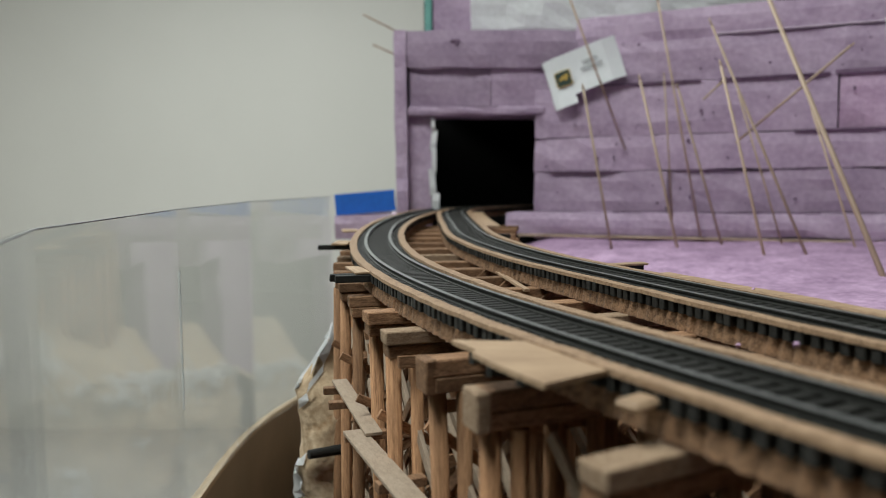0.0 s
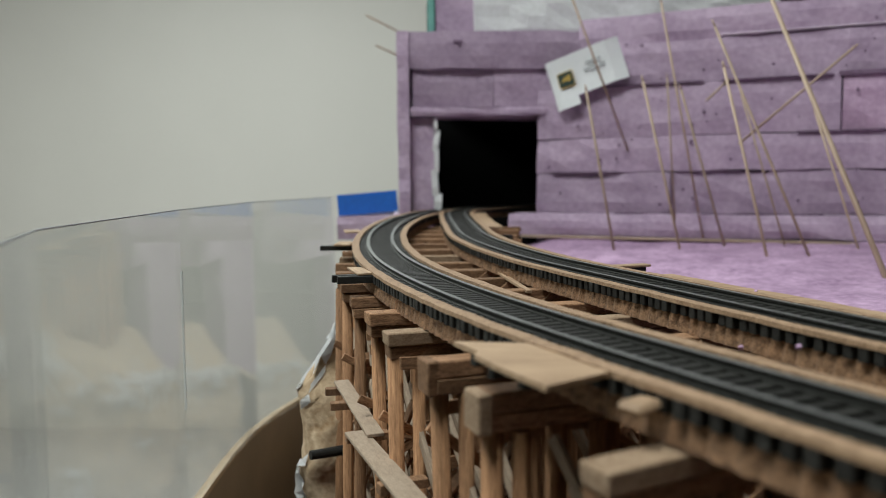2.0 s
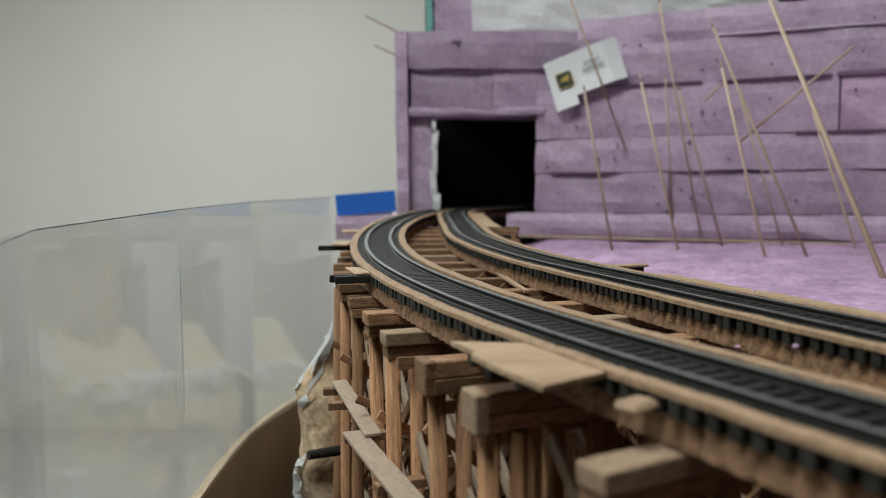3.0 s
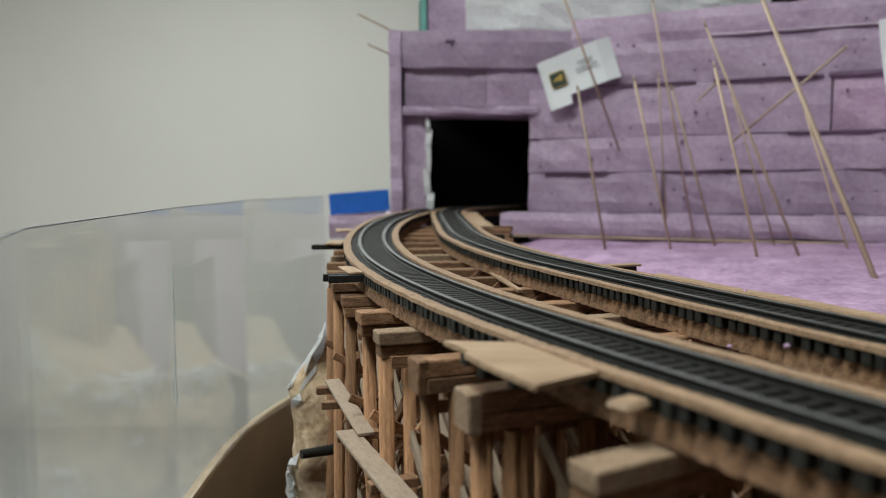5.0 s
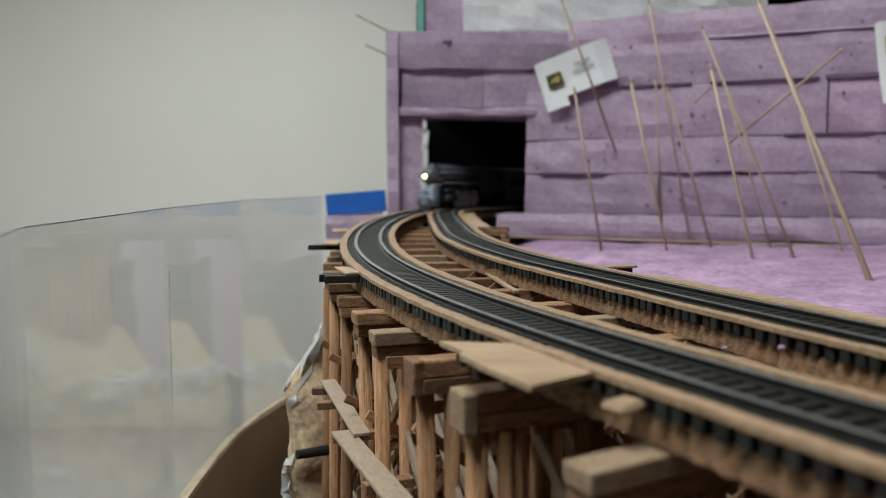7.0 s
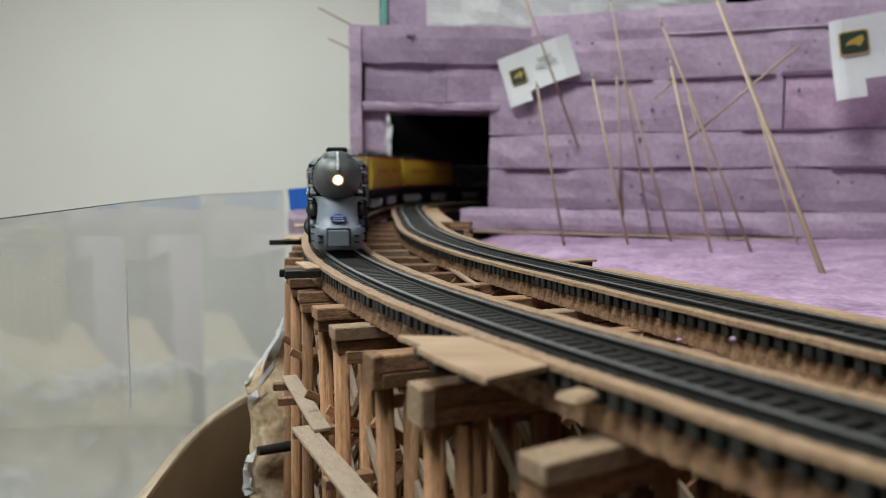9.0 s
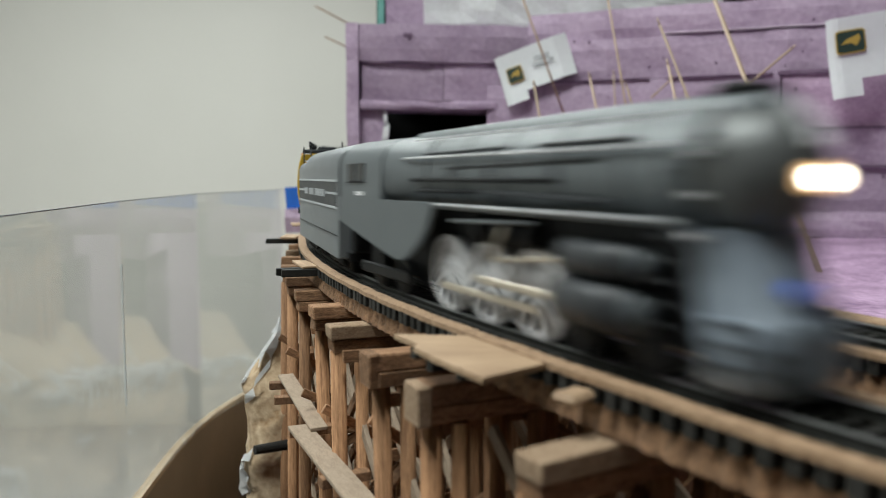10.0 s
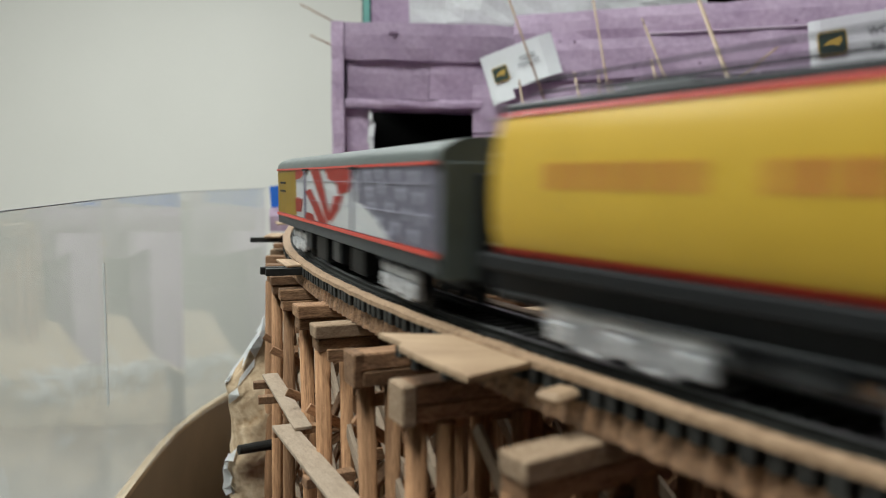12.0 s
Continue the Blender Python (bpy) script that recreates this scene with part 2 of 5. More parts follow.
def slab(name, m, lx, ly, lz, mat, parent, seed, rough=0.0025, label=""):
    """A foam board with slightly uneven faces; its front is the -y side, its origin the front lower left corner."""
    bm = bmesh.new()
    nx, nz = max(2, int(lx / 0.025)), max(2, int(lz / 0.016))
    bmesh.ops.create_cube(bm, size=1.0)
    bmesh.ops.scale(bm, vec=(lx, ly, lz), verts=bm.verts)
    bmesh.ops.translate(bm, vec=(lx / 2, ly / 2, lz / 2), verts=bm.verts)
    ex = [e for e in bm.edges if abs(e.verts[0].co.x - e.verts[1].co.x) > lx * 0.9]
    bmesh.ops.subdivide_edges(bm, edges=ex, cuts=nx, use_grid_fill=True)
    ez = [e for e in bm.edges if abs(e.verts[0].co.z - e.verts[1].co.z) > lz * 0.9]
    bmesh.ops.subdivide_edges(bm, edges=ez, cuts=nz, use_grid_fill=True)
    for v in bm.verts:
        q = noise.noise_vector(v.co * 22 + Vector((seed * 3.1, seed, 0)))
        q2 = noise.noise_vector(v.co * 70 + Vector((seed, 9, seed)))
        edge = 1.4 if v.co.z < 1e-4 or v.co.z > lz - 1e-4 else 1.0
        v.co += Vector((q.x * 0.3, q.y * 0.55 * edge + q2.y * 0.6, q.z * 0.22 + q2.z * 0.25)) * rough * 2
        if v.co.y < ly * 0.5 and (v.co.z < lz * 0.06 or v.co.z > lz * 0.94):
            v.co.y += 0.0022
    ob = part(name, bm, mat, parent, label)
    ob.matrix_basis = m
    return ob


def mountain():
    hill = thing("foam_mountain", "stacked purple foam board mountain with a square tunnel mouth", "mountain")
    y = PORTAL_Y
    # portal: the leaning edge board, the left jamb and the boards over the mouth
    slab("edge_board", pose(-0.0565, y - 0.010, -0.06), 0.015, 0.16, 0.293, FOAM, hill, 1)
    slab("foam_board", pose(-0.054, y + 0.151, -0.3), 0.03, 1.2, 0.533, FOAM, hill, 90)
    slab("foam_board", pose(-0.0405, y + 0.004, -0.06), 0.0290, 0.05, 0.187, FOAM, hill, 2)
    slab("foam_board", pose(-0.041, y - 0.008, 0.1285), 0.172, 0.08, 0.0105, FOAM, hill, 3)
    slab("foam_board", pose(-0.038, y + 0.001, 0.1395), 0.103, 0.08, 0.047, FOAM, hill, 4)
    slab("foam_board", pose(0.0655, y + 0.0, 0.1395), 0.13, 0.08, 0.047, FOAM, hill, 24)
    slab("foam_board", pose(-0.041, y - 0.008, 0.1870), 0.25, 0.10, 0.046, FOAM, hill, 5)
    # the long side, which comes towards the camera to the right
    a = -23.1
    base = pose(0.119, y - 0.004, 0.0, 0, 0, a)
    rows = [(-0.03, 0.036, 0.000, [0.80], 0.0), (0.0065, 0.049, 0.0, [0.165, 0.66], 0.003), (0.0565, 0.041, 0.003, [0.82], -0.002),
            (0.0985, 0.0605, 0.004, [0.345, 0.475], -0.003), (0.1605, 0.0492, 0.010, [0.80], 0.0), (0.2095, 0.036, 0.014, [0.85], 0.0)]
    k = 30
    for z, hgt, back, cuts, jut in rows:
        x = 0.0 if z < 0.12 else 0.05
        for c in cuts:
            fresh = x > 0.3 and 0.09 < z < 0.12
            slab("foam_board", base @ pose(x, back + jut, z), c - 0.0015, 0.07, hgt, FRESH if fresh else FOAM, hill, k, label="fresh pink foam board" if fresh else "")
            x += c
            k += 1
    # the ledge in front of the long side and the fresh cut foot below it
    slab("ledge_board", base @ pose(-0.028, -0.030, -0.0205), 0.86, 0.05, 0.0255, FOAM, hill, 60)
    bm = bmesh.new()
    rod(bm, (-0.01, -0.0325, -0.0225), (0.82, -0.0335, -0.0245), 0.0016, 0.0016, 8)
    st = part("edge_stick", bm, SKEWER, hill, "thin pale stick along the ledge")
    st.matrix_basis = base
    # holes, dents and a light scratch in the boards; dark colour stands for shade
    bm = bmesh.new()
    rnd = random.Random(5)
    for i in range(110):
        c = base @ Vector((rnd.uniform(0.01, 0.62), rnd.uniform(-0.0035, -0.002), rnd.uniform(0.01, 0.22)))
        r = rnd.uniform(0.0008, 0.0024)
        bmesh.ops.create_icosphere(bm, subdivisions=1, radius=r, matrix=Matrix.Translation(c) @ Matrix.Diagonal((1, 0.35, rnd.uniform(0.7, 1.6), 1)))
    part("dents", bm, DENTSHADE, hill, "dents in the foam, their shade put in as dark colour")
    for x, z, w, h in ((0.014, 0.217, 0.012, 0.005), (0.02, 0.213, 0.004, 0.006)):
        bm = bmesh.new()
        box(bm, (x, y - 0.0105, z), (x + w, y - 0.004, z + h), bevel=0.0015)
        part("gouge", bm, DENTSHADE, hill, "gouge in the top board, its shade put in as dark colour")
    bm = bmesh.new()
    box(bm, (0.215, 0.0085, 0.2120), (0.40, 0.020, 0.2134), bevel=0.0003)
    sc = part("scratch", bm, PALEFOAM, hill, "pale scuffed line along the top board")
    sc.matrix_basis = base
    # dark bars that paint the shade in the gaps between boards
    for x0, x1, z0, z1 in ((0.340, 0.43, 0.1575, 0.1625), (0.1655, 0.1675, 0.008, 0.055), (0.395, 0.47, 0.0545, 0.0575), (0.06, 0.20, 0.1590, 0.1605),
                           (0.22, 0.335, 0.1588, 0.1604), (0.02, 0.10, 0.0552, 0.0566), (0.30, 0.45, 0.0975, 0.0990), (0.10, 0.17, 0.0050, 0.0066), (0.20, 0.33, 0.0048, 0.0064)):
        bm = bmesh.new()
        box(bm, (x0, -0.0015, z0), (x1, 0.008, z1), bevel=0.0004)
        d = part("gap", bm, DENTSHADE, hill, "gap between foam boards, its shade put in as dark colour")
        d.matrix_basis = base
    # closing shell added behind, coloured black for the dark inside the tunnel
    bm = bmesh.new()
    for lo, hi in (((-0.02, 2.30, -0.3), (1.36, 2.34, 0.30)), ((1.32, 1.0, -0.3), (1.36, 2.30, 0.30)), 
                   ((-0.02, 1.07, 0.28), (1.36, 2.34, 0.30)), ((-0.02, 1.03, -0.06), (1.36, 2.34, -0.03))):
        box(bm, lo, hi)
    part("lining", bm, BLACKBOARD, hill, "black lining for the darkness inside the tunnel")
    # more black boards, so the mouth is dark right behind its edge
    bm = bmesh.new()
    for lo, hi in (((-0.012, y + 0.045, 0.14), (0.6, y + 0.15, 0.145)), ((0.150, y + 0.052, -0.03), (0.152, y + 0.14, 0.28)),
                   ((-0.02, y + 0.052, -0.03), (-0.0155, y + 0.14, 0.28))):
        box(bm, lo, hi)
    part("mouth_lining", bm, BLACKBOARD, hill, "black lining for the darkness just behind the mouth")
    for m, lx, ly, lz in ((pose(-0.054, 2.345, -0.3), 1.43, 0.03, 0.6), (pose(1.362, 1.0, -0.3), 0.03, 1.34, 0.6), (pose(0.45, 1.05, 0.303), 0.94, 1.29, 0.03), (pose(-0.02, 1.14, 0.303), 0.47, 1.20, 0.03)):
        slab("foam_board", m, lx, ly, lz, FOAM, hill, 95)
    # plaster along the mouth's left jamb
    for k, (px, pz, pw, ph) in enumerate(((-0.0125, 0.0, 0.0100, 0.030), (-0.0130, 0.027, 0.0078, 0.034), (-0.0115, 0.058, 0.0060, 0.030), (-0.0130, 0.085, 0.0072, 0.026), (-0.0105, 0.108, 0.0045, 0.019))):
        slab("plaster_edge", pose(px, y - 0.001 - 0.0006 * k, pz, 0, (3, -4, 2, 5, -3)[k], 0), pw, 0.04, ph, PLASTER, hill, 71 + k, 0.0026, "torn white plaster edge")
    # upper storey: pieces of foam, plaster cloth and a teal strip
    slab("upper_foam", pose(-0.008, y + 0.05, 0.228), 0.07, 0.06, 0.09, FOAM, hill, 72)
    slab("plaster_cap", pose(0.042, y + 0.04, 0.231), 0.40, 0.06, 0.09, PLASTER, hill, 73, 0.004, "white plaster cloth cap")
    bm = bmesh.new()
    box(bm, (-0.0185, y + 0.045, 0.230), (-0.0095, y + 0.075, 0.34), bevel=0.001)
    part("teal_strip", bm, TEAL, hill, "upright teal strip")
    return hill


mountain()


def base_land():
    """The foam ground under and behind the tracks."""
    bm = bmesh.new()
    nx, ny = 70, 70
    grid = []
    for j in range(ny + 1):
        row = []
        for i in range(nx + 1):
            x, y = -0.19 + 1.2 * i / nx, -0.45 + 1.5 * j / ny
            xin = np.interp(-y, -INNER.p[:, 1], INNER.p[:, 0]) if -0.17 < y < 1.0 else (0.26 - (y + 0.17) * 0.35 if y < 0 else 0.03)
            d = x - xin - 0.045
            deep = -0.42
            up = -0.050 + min(0.024, max(0, d) * 0.30) + 0.02 * max(0, d - 0.2)
            t = min(1, max(0, (d + 0.01) / 0.035))
            z = deep + (up - deep) * t * t * (3 - 2 * t)
            nn = noise.noise(Vector((x * 14, y * 14, 3))) * 0.006 + noise.noise(Vector((x * 45, y * 45, 7))) * 0.0025
            row.append(bm.verts.new((x, y, z + nn)))
        grid.append(row)
    for j in range(ny):
        for i in range(nx):
            bm.faces.new((grid[j][i], grid[j][i + 1], grid[j + 1][i + 1], grid[j + 1][i]))
    ob = part("ground", bm, FOAM_LIGHT, smooth=True)
    tagged(ob, "rough-cut pink foam ground sloping down under the trestle", "ground", kind="structure")


base_land()


def benchwork():
    """Plain closed cabinets that carry the layout and the mountain."""
    b = thing("benchwork", "plain brown hardboard cabinet carrying the layout", "cabinet", kind="structure")
    for lo, hi in (((-0.165, -0.45, -1.05), (1.01, 1.03, -0.44)), ((-0.054, 1.032, -1.05), (1.36, 2.36, -0.302))):
        bm = bmesh.new()
        box(bm, lo, hi)
        part("panel", bm, HARDBOARD, b)


benchwork()


ACRYLIC_EDGE = material("sawn_acrylic_edge", (0.70, 0.75, 0.76), 0.5, second=(0.62, 0.67, 0.68), scale=80)


# ---------------------------------------------------------------- fascia and acrylic guard along the edge
EDGE = Line([(-0.02, -0.35), (-0.045, -0.15), (-0.075, 0.03), (-0.108, 0.187), (-0.150, 0.377), (-0.166, 0.51), (-0.176, 0.66), (-0.168, 0.80), (-0.143, 0.93), (-0.085, 1.06)])


def rim(y):
    """How far the fascia's top edge rises towards the near end."""
    return 0.017 - 0.09 * (min(1.0, max(0.42, y)) - 0.483)


def flat_sweep(line, z0, z1, thick, lift=(0, 0)):
    bm = bmesh.new()
    rings = []
    n = 90
    for i in range(n + 1):
        x, y, h = line.at(line.s[-1] * i / n)
        ox, oy = -math.sin(h), math.cos(h)
        rings.append([bm.verts.new((x + ox * o, y + oy * o, z)) for o, z in ((0, z0 + lift[0] * rim(y)), (thick, z0 + lift[0] * rim(y)), (thick, z1 + lift[1] * rim(y)), (0, z1 + lift[1] * rim(y)))])
    for p, q in zip(rings, rings[1:]):
        for j in range(4):
            bm.faces.new((p[j], p[(j + 1) % 4], q[(j + 1) % 4], q[j]))
    bm.faces.new(rings[0][::-1])
    bm.faces.new(rings[-1])
    bmesh.ops.recalc_face_normals(bm, faces=bm.faces)
    return bm


# the guard's sheets are flat and meet at upright joints
SHEETS = [(-0.02, -0.35), (-0.075, 0.03), (-0.108, 0.187), (-0.1325, 0.25), (-0.158, 0.46), (-0.168, 0.68), (-0.134, 0.95)]


def flat_sheet(a, b, low, top, thick):
    """One flat upright sheet from a to b; its lower edge follows the fascia."""
    bm = bmesh.new()
    d = (Vector(b) - Vector(a)).normalized()
    o = Vector((-d.y, d.x)) * thick
    q = [[(p[0] + k[0], p[1] + k[1], z) for k in ((0, 0), o) for z in (low + rim(p[1]), top)] for p in (a, b)]
    v = [[bm.verts.new(c) for c in e] for e in q]
    for i, j in ((0, 1), (1, 3), (3, 2), (2, 0)):
        bm.faces.new((v[0][i], v[0][j], v[1][j], v[1][i]))
    bmesh.ops.recalc_face_normals(bm, faces=bm.faces)
    return bm


SAWN = material("dull_sawn_acrylic", (0.36, 0.37, 0.38), 0.6, second=(0.20, 0.21, 0.23), scale=120)


def edge():
    f = thing("fascia", "curved brown hardboard fascia round the layout edge", "fascia", kind="structure")
    part("panel", flat_sweep(EDGE, -0.62, -0.182, -0.005, lift=(0, 1)), HARDBOARD, f, smooth=False)
    part("top_edge", flat_sweep(EDGE, -0.1818, -0.1778, -0.0060, lift=(1, 1)), HARDEDGE, f, "tan raw top edge")
    g = thing("acrylic_guard", "clear curved acrylic guard standing on the fascia", "guard", kind="structure")
    for a, b in zip(SHEETS, SHEETS[1:]):
        ob = part("sheet", flat_sheet(a, b, -0.1775, 0.0270, 0.003), ACRYLIC, g)
        ob.visible_shadow = False
    bm = bmesh.new()
    box(bm, (-0.1579, 0.4594, -0.095), (-0.1573, 0.4602, -0.010))
    part("seam", bm, ACRYLIC_EDGE, g, "pale upright joint")
    bm = bmesh.new()
    for (ax, ay), (bx, by) in zip(SHEETS, SHEETS[1:]):
        rod(bm, (ax, ay, 0.0272), (bx, by, 0.0272), 0.00035, 0.00035, 6)
    part("top_edge", bm, SAWN, g, "dull sawn top edge")


edge()


# ---------------------------------------------------------------- the two tracks
TIE_ME = None


def track(line, s0, s1, seed, label):
    t = thing("railway_track", label, "track", group="parallel tracks")
    for side in (-0.00875, 0.00875):
        prof = [(side - 0.0016, -0.0023), (side + 0.0016, -0.0023), (side + 0.0016, -0.0018), (side + 0.0005, -0.0015), (side + 0.0005, -0.0008), (side + 0.00105, -0.0006),
                (side + 0.00105, 0.0), (side - 0.00105, 0.0), (side - 0.00105, -0.0006), (side - 0.0005, -0.0008), (side - 0.0005, -0.0015), (side - 0.0016, -0.0018)]
        r = part("rail", sweep(line, s0, s1, prof, 0.006), RAIL, t)
        r.data.materials.append(RAILTOP)
        for q in r.data.polygons:
            if q.normal.z > 0.9 and all(r.data.vertices[v].co.z - grade(r.data.vertices[v].co.y) > -0.0003 for v in q.vertices):
                q.material_index = 1
    for side in (-1, 1):
        a, b = sorted((side * 0.0150, side * 0.0198))
        part("guard_strip", sweep(line, s0, s1, rect(a, b, -0.0023, -0.0008), 0.01, 0.0002, seed + side), STRIP, t, "pale wooden edge strip")
    # corrugated roadbed under the ties
    bm = bmesh.new()
    n = int((s1 - s0) / 0.0016)
    rings = []
    for i in range(n + 1):
        m = line.frame_at(s0 + (s1 - s0) * i / n)
        w = 0.0005 * math.sin(i * 1.55) + random.uniform(-0.0002, 0.0002)
        rings.append([bm.verts.new(m @ Vector((0, y, z))) for y, z in ((-0.0185 - w, -0.0125), (0.0185 + w, -0.0125), (0.0175 + w, -0.0066), (-0.0175 - w, -0.0066))])
    for p, q in zip(rings, rings[1:]):
        for j in range(4):
            bm.faces.new((p[j], p[(j + 1) % 4], q[(j + 1) % 4], q[j]))
    bm.faces.new(rings[0][::-1]), bm.faces.new(rings[-1])
    bmesh.ops.recalc_face_normals(bm, faces=bm.faces)
    part("roadbed", bm, CORK, t, "brown corrugated roadbed")
    global TIE_ME
    if TIE_ME is None:
        bm = bmesh.new()
        box(bm, (-0.00165, -0.0195, -0.0064), (0.00165, 0.0195, -0.0022), bevel=0.0003)
        TIE_ME = bpy.data.meshes.new("tie")
        bm.to_mesh(TIE_ME), bm.free()
    rnd = random.Random(seed)
    s = s0 + 0.003
    while s < s1:
        ob = mesh_part("tie", TIE_ME, TIE, t)
        ob.matrix_basis = line.frame_at(s, rnd.uniform(-0.0004, 0.0004)) @ pose(0, 0, 0, 0, 0, rnd.uniform(-2, 2))
        s += 0.0052
    return t


S_MOUTH = OUTER.where_y(0.985)
track(OUTER, S_MOUTH - 0.35, OUTER.where_y(-0.18) + 0.05, 3, "black-tied curved model railway track with pale wooden edge strips")
track(INNER, 0.0, INNER.s[-1], 5, "black-tied curved model railway track beside the trestle edge")


# ---------------------------------------------------------------- trestle bents
def beam_mesh(name, lx, ly, lz, bevel=0.0005, seed=0):
    bm = bmesh.new()
    box(bm, (-lx / 2, -ly / 2, -lz / 2), (lx / 2, ly / 2, lz / 2), bevel=bevel)
    for v in bm.verts:
        v.co += noise.noise_vector(v.co * 200 + Vector((seed, 0, 0))) * 0.0004
    me = bpy.data.meshes.new(name)
    bm.to_mesh(me), bm.free()
    return me


def post_mesh(r, length):
    bm = bmesh.new()
    rod(bm, (0, 0, -length), (0, 0, 0), r * 1.03, r, 12)
    me = bpy.data.meshes.new("post")
    bm.to_mesh(me), bm.free()
    for p in me.polygons:
        p.use_smooth = abs(p.normal.z) < 0.5
    return me


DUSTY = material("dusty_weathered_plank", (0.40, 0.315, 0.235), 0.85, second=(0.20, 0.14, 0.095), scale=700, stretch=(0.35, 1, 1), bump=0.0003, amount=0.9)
CAP_TOP = -0.0127
CAPS = [beam_mesh("cap", 0.150, 0.0092, 0.0052, seed=k) for k in range(3)]
SILLS = [beam_mesh("cap", 0.147, 0.0086, 0.0048, seed=k + 5) for k in range(3)]
POSTS = [post_mesh(0.0030, 0.40), post_mesh(0.0025, 0.40)]
BRACES = [beam_mesh("brace", 0.085, 0.0016, 0.0046, 0.0002), beam_mesh("brace", 0.11, 0.0016, 0.0036, 0.0002)]
GREYS = {}
ENDS = [beam_mesh("end_block", 0.0040, 0.0095, 0.0107, 0.0005, seed=k + 20) for k in range(3)]
GIRT = beam_mesh("girt", 0.128, 0.0018, 0.0044, 0.0002)
STRUT = beam_mesh("strut", 0.060, 0.0018, 0.0040, 0.0002)
PALE_STRUT = beam_mesh("strut", 0.060, 0.0018, 0.0040, 0.0002)


def bent(s, k, out):
    rnd = random.Random(k * 7 + 1)
    x, y, a = OUTER.at(s)
    t = thing("trestle_bent", "stained wooden trestle bent with round posts under the tracks", "trestle bent", group="trestle bents",
              at=pose(x, y, grade(y), 0, 0, math.degrees(a) - 90))
    # in this space +x points to the open side, away from the inner track
    turn = rnd.uniform(-3, 3)
    tilt = rnd.uniform(-0.8, 0.8)
    for name, me, dx, z in (("cap", CAPS[k % 3], 0.0, -0.0026), ("cap", SILLS[k % 3], 0.0004, -0.0078), ("end_block", ENDS[k % 3], 0.0750, -0.0051)):
        if name == "end_block" and k not in (13, 14):
            continue
        grey = (k in (12, 15, 6, 17) and (name != "cap" or me in CAPS)) or (k == 14 and name == "end_block")
        if grey and me.name not in GREYS:
            GREYS[me.name] = me.copy()
            GREYS[me.name].materials.clear()
        c = mesh_part(name, GREYS[me.name] if grey else me, GREYWOOD if grey else WOOD, t)
        c.matrix_basis = pose(out - 0.075, 0, CAP_TOP, 0, tilt, turn) @ pose(dx, rnd.uniform(-0.0004, 0.0004), z, 0, 0, rnd.uniform(-0.7, 0.7))
    for i, px in enumerate((0.0275, 0.0205, 0.008, -0.004, -0.011, -0.019, -0.027, -0.034, -0.040, -0.048, -0.056, -0.065, -0.075, -0.084, -0.096, -0.106)):
        q = mesh_part("post", POSTS[i % 2], WOOD_UP, t)
        q.matrix_basis = pose(px + out - 0.032 + rnd.uniform(-0.0015, 0.0015), (0.0026 if i % 2 else -0.0022) + rnd.uniform(-0.001, 0.001), CAP_TOP - 0.0102,
                              rnd.uniform(-1.2, 1.2), rnd.uniform(-1.2, 1.2), 0)
    for i, (sgn, z, bx) in enumerate(((1, -0.075, 0.0), (-1, -0.075, 0.0), (1, -0.080, -0.06), (-1, -0.085, -0.06), (1, -0.150, -0.01), (-1, -0.150, -0.01), (1, -0.160, -0.07),
                                     (1, -0.048, -0.014), (-1, -0.050, -0.016), (1, -0.105, -0.016), (-1, -0.110, -0.015), (1, -0.052, -0.050), (-1, -0.055, -0.046))):
        b = mesh_part("brace", BRACES[i % 2], WOOD, t)
        b.matrix_basis = pose(bx - 0.014 + rnd.uniform(-0.003, 0.003), sgn * 0.0058, z + rnd.uniform(-0.006, 0.006), 0, sgn * rnd.uniform(25, 40), 0)
    for z, dx in ((-0.029, 0.004), (-0.066, -0.006), (-0.118, 0.0)):
        b = mesh_part("girt", GIRT, WOOD, t)
        b.matrix_basis = pose(out - 0.072 + dx + rnd.uniform(-0.004, 0.002), 0.0061 * rnd.choice((-1, 1)), z + rnd.uniform(-0.004, 0.004), 0, rnd.uniform(-2, 2), 0)
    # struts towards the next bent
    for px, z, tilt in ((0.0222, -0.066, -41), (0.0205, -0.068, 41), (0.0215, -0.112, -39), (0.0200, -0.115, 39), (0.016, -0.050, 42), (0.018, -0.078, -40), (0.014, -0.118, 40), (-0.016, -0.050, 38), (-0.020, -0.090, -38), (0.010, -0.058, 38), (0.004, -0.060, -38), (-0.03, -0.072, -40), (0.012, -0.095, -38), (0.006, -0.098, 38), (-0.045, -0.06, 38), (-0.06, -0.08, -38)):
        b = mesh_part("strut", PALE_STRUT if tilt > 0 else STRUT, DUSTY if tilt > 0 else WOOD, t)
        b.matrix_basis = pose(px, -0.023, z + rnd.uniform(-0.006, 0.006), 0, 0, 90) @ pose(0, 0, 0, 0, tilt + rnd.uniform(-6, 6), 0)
    return t


STATIONS = [(5.2310, 0.031), (5.2770, 0.031), (5.3240, 0.032), (5.3700, 0.030), (5.4150, 0.031), (5.4600, 0.031), (5.5050, 0.030), (5.5490, 0.031), (5.5920, 0.031),
            (5.6380, 0.030), (5.6900, 0.0300), (5.7400, 0.0315), (5.7820, 0.0330), (5.8290, 0.0335), (5.8700, 0.0362), (5.9190, 0.0385), (5.9650, 0.036), (6.0120, 0.035), (6.058, 0.034), (6.104, 0.034)]
for k, (st, out) in enumerate(STATIONS):
    bent(st, k, out)


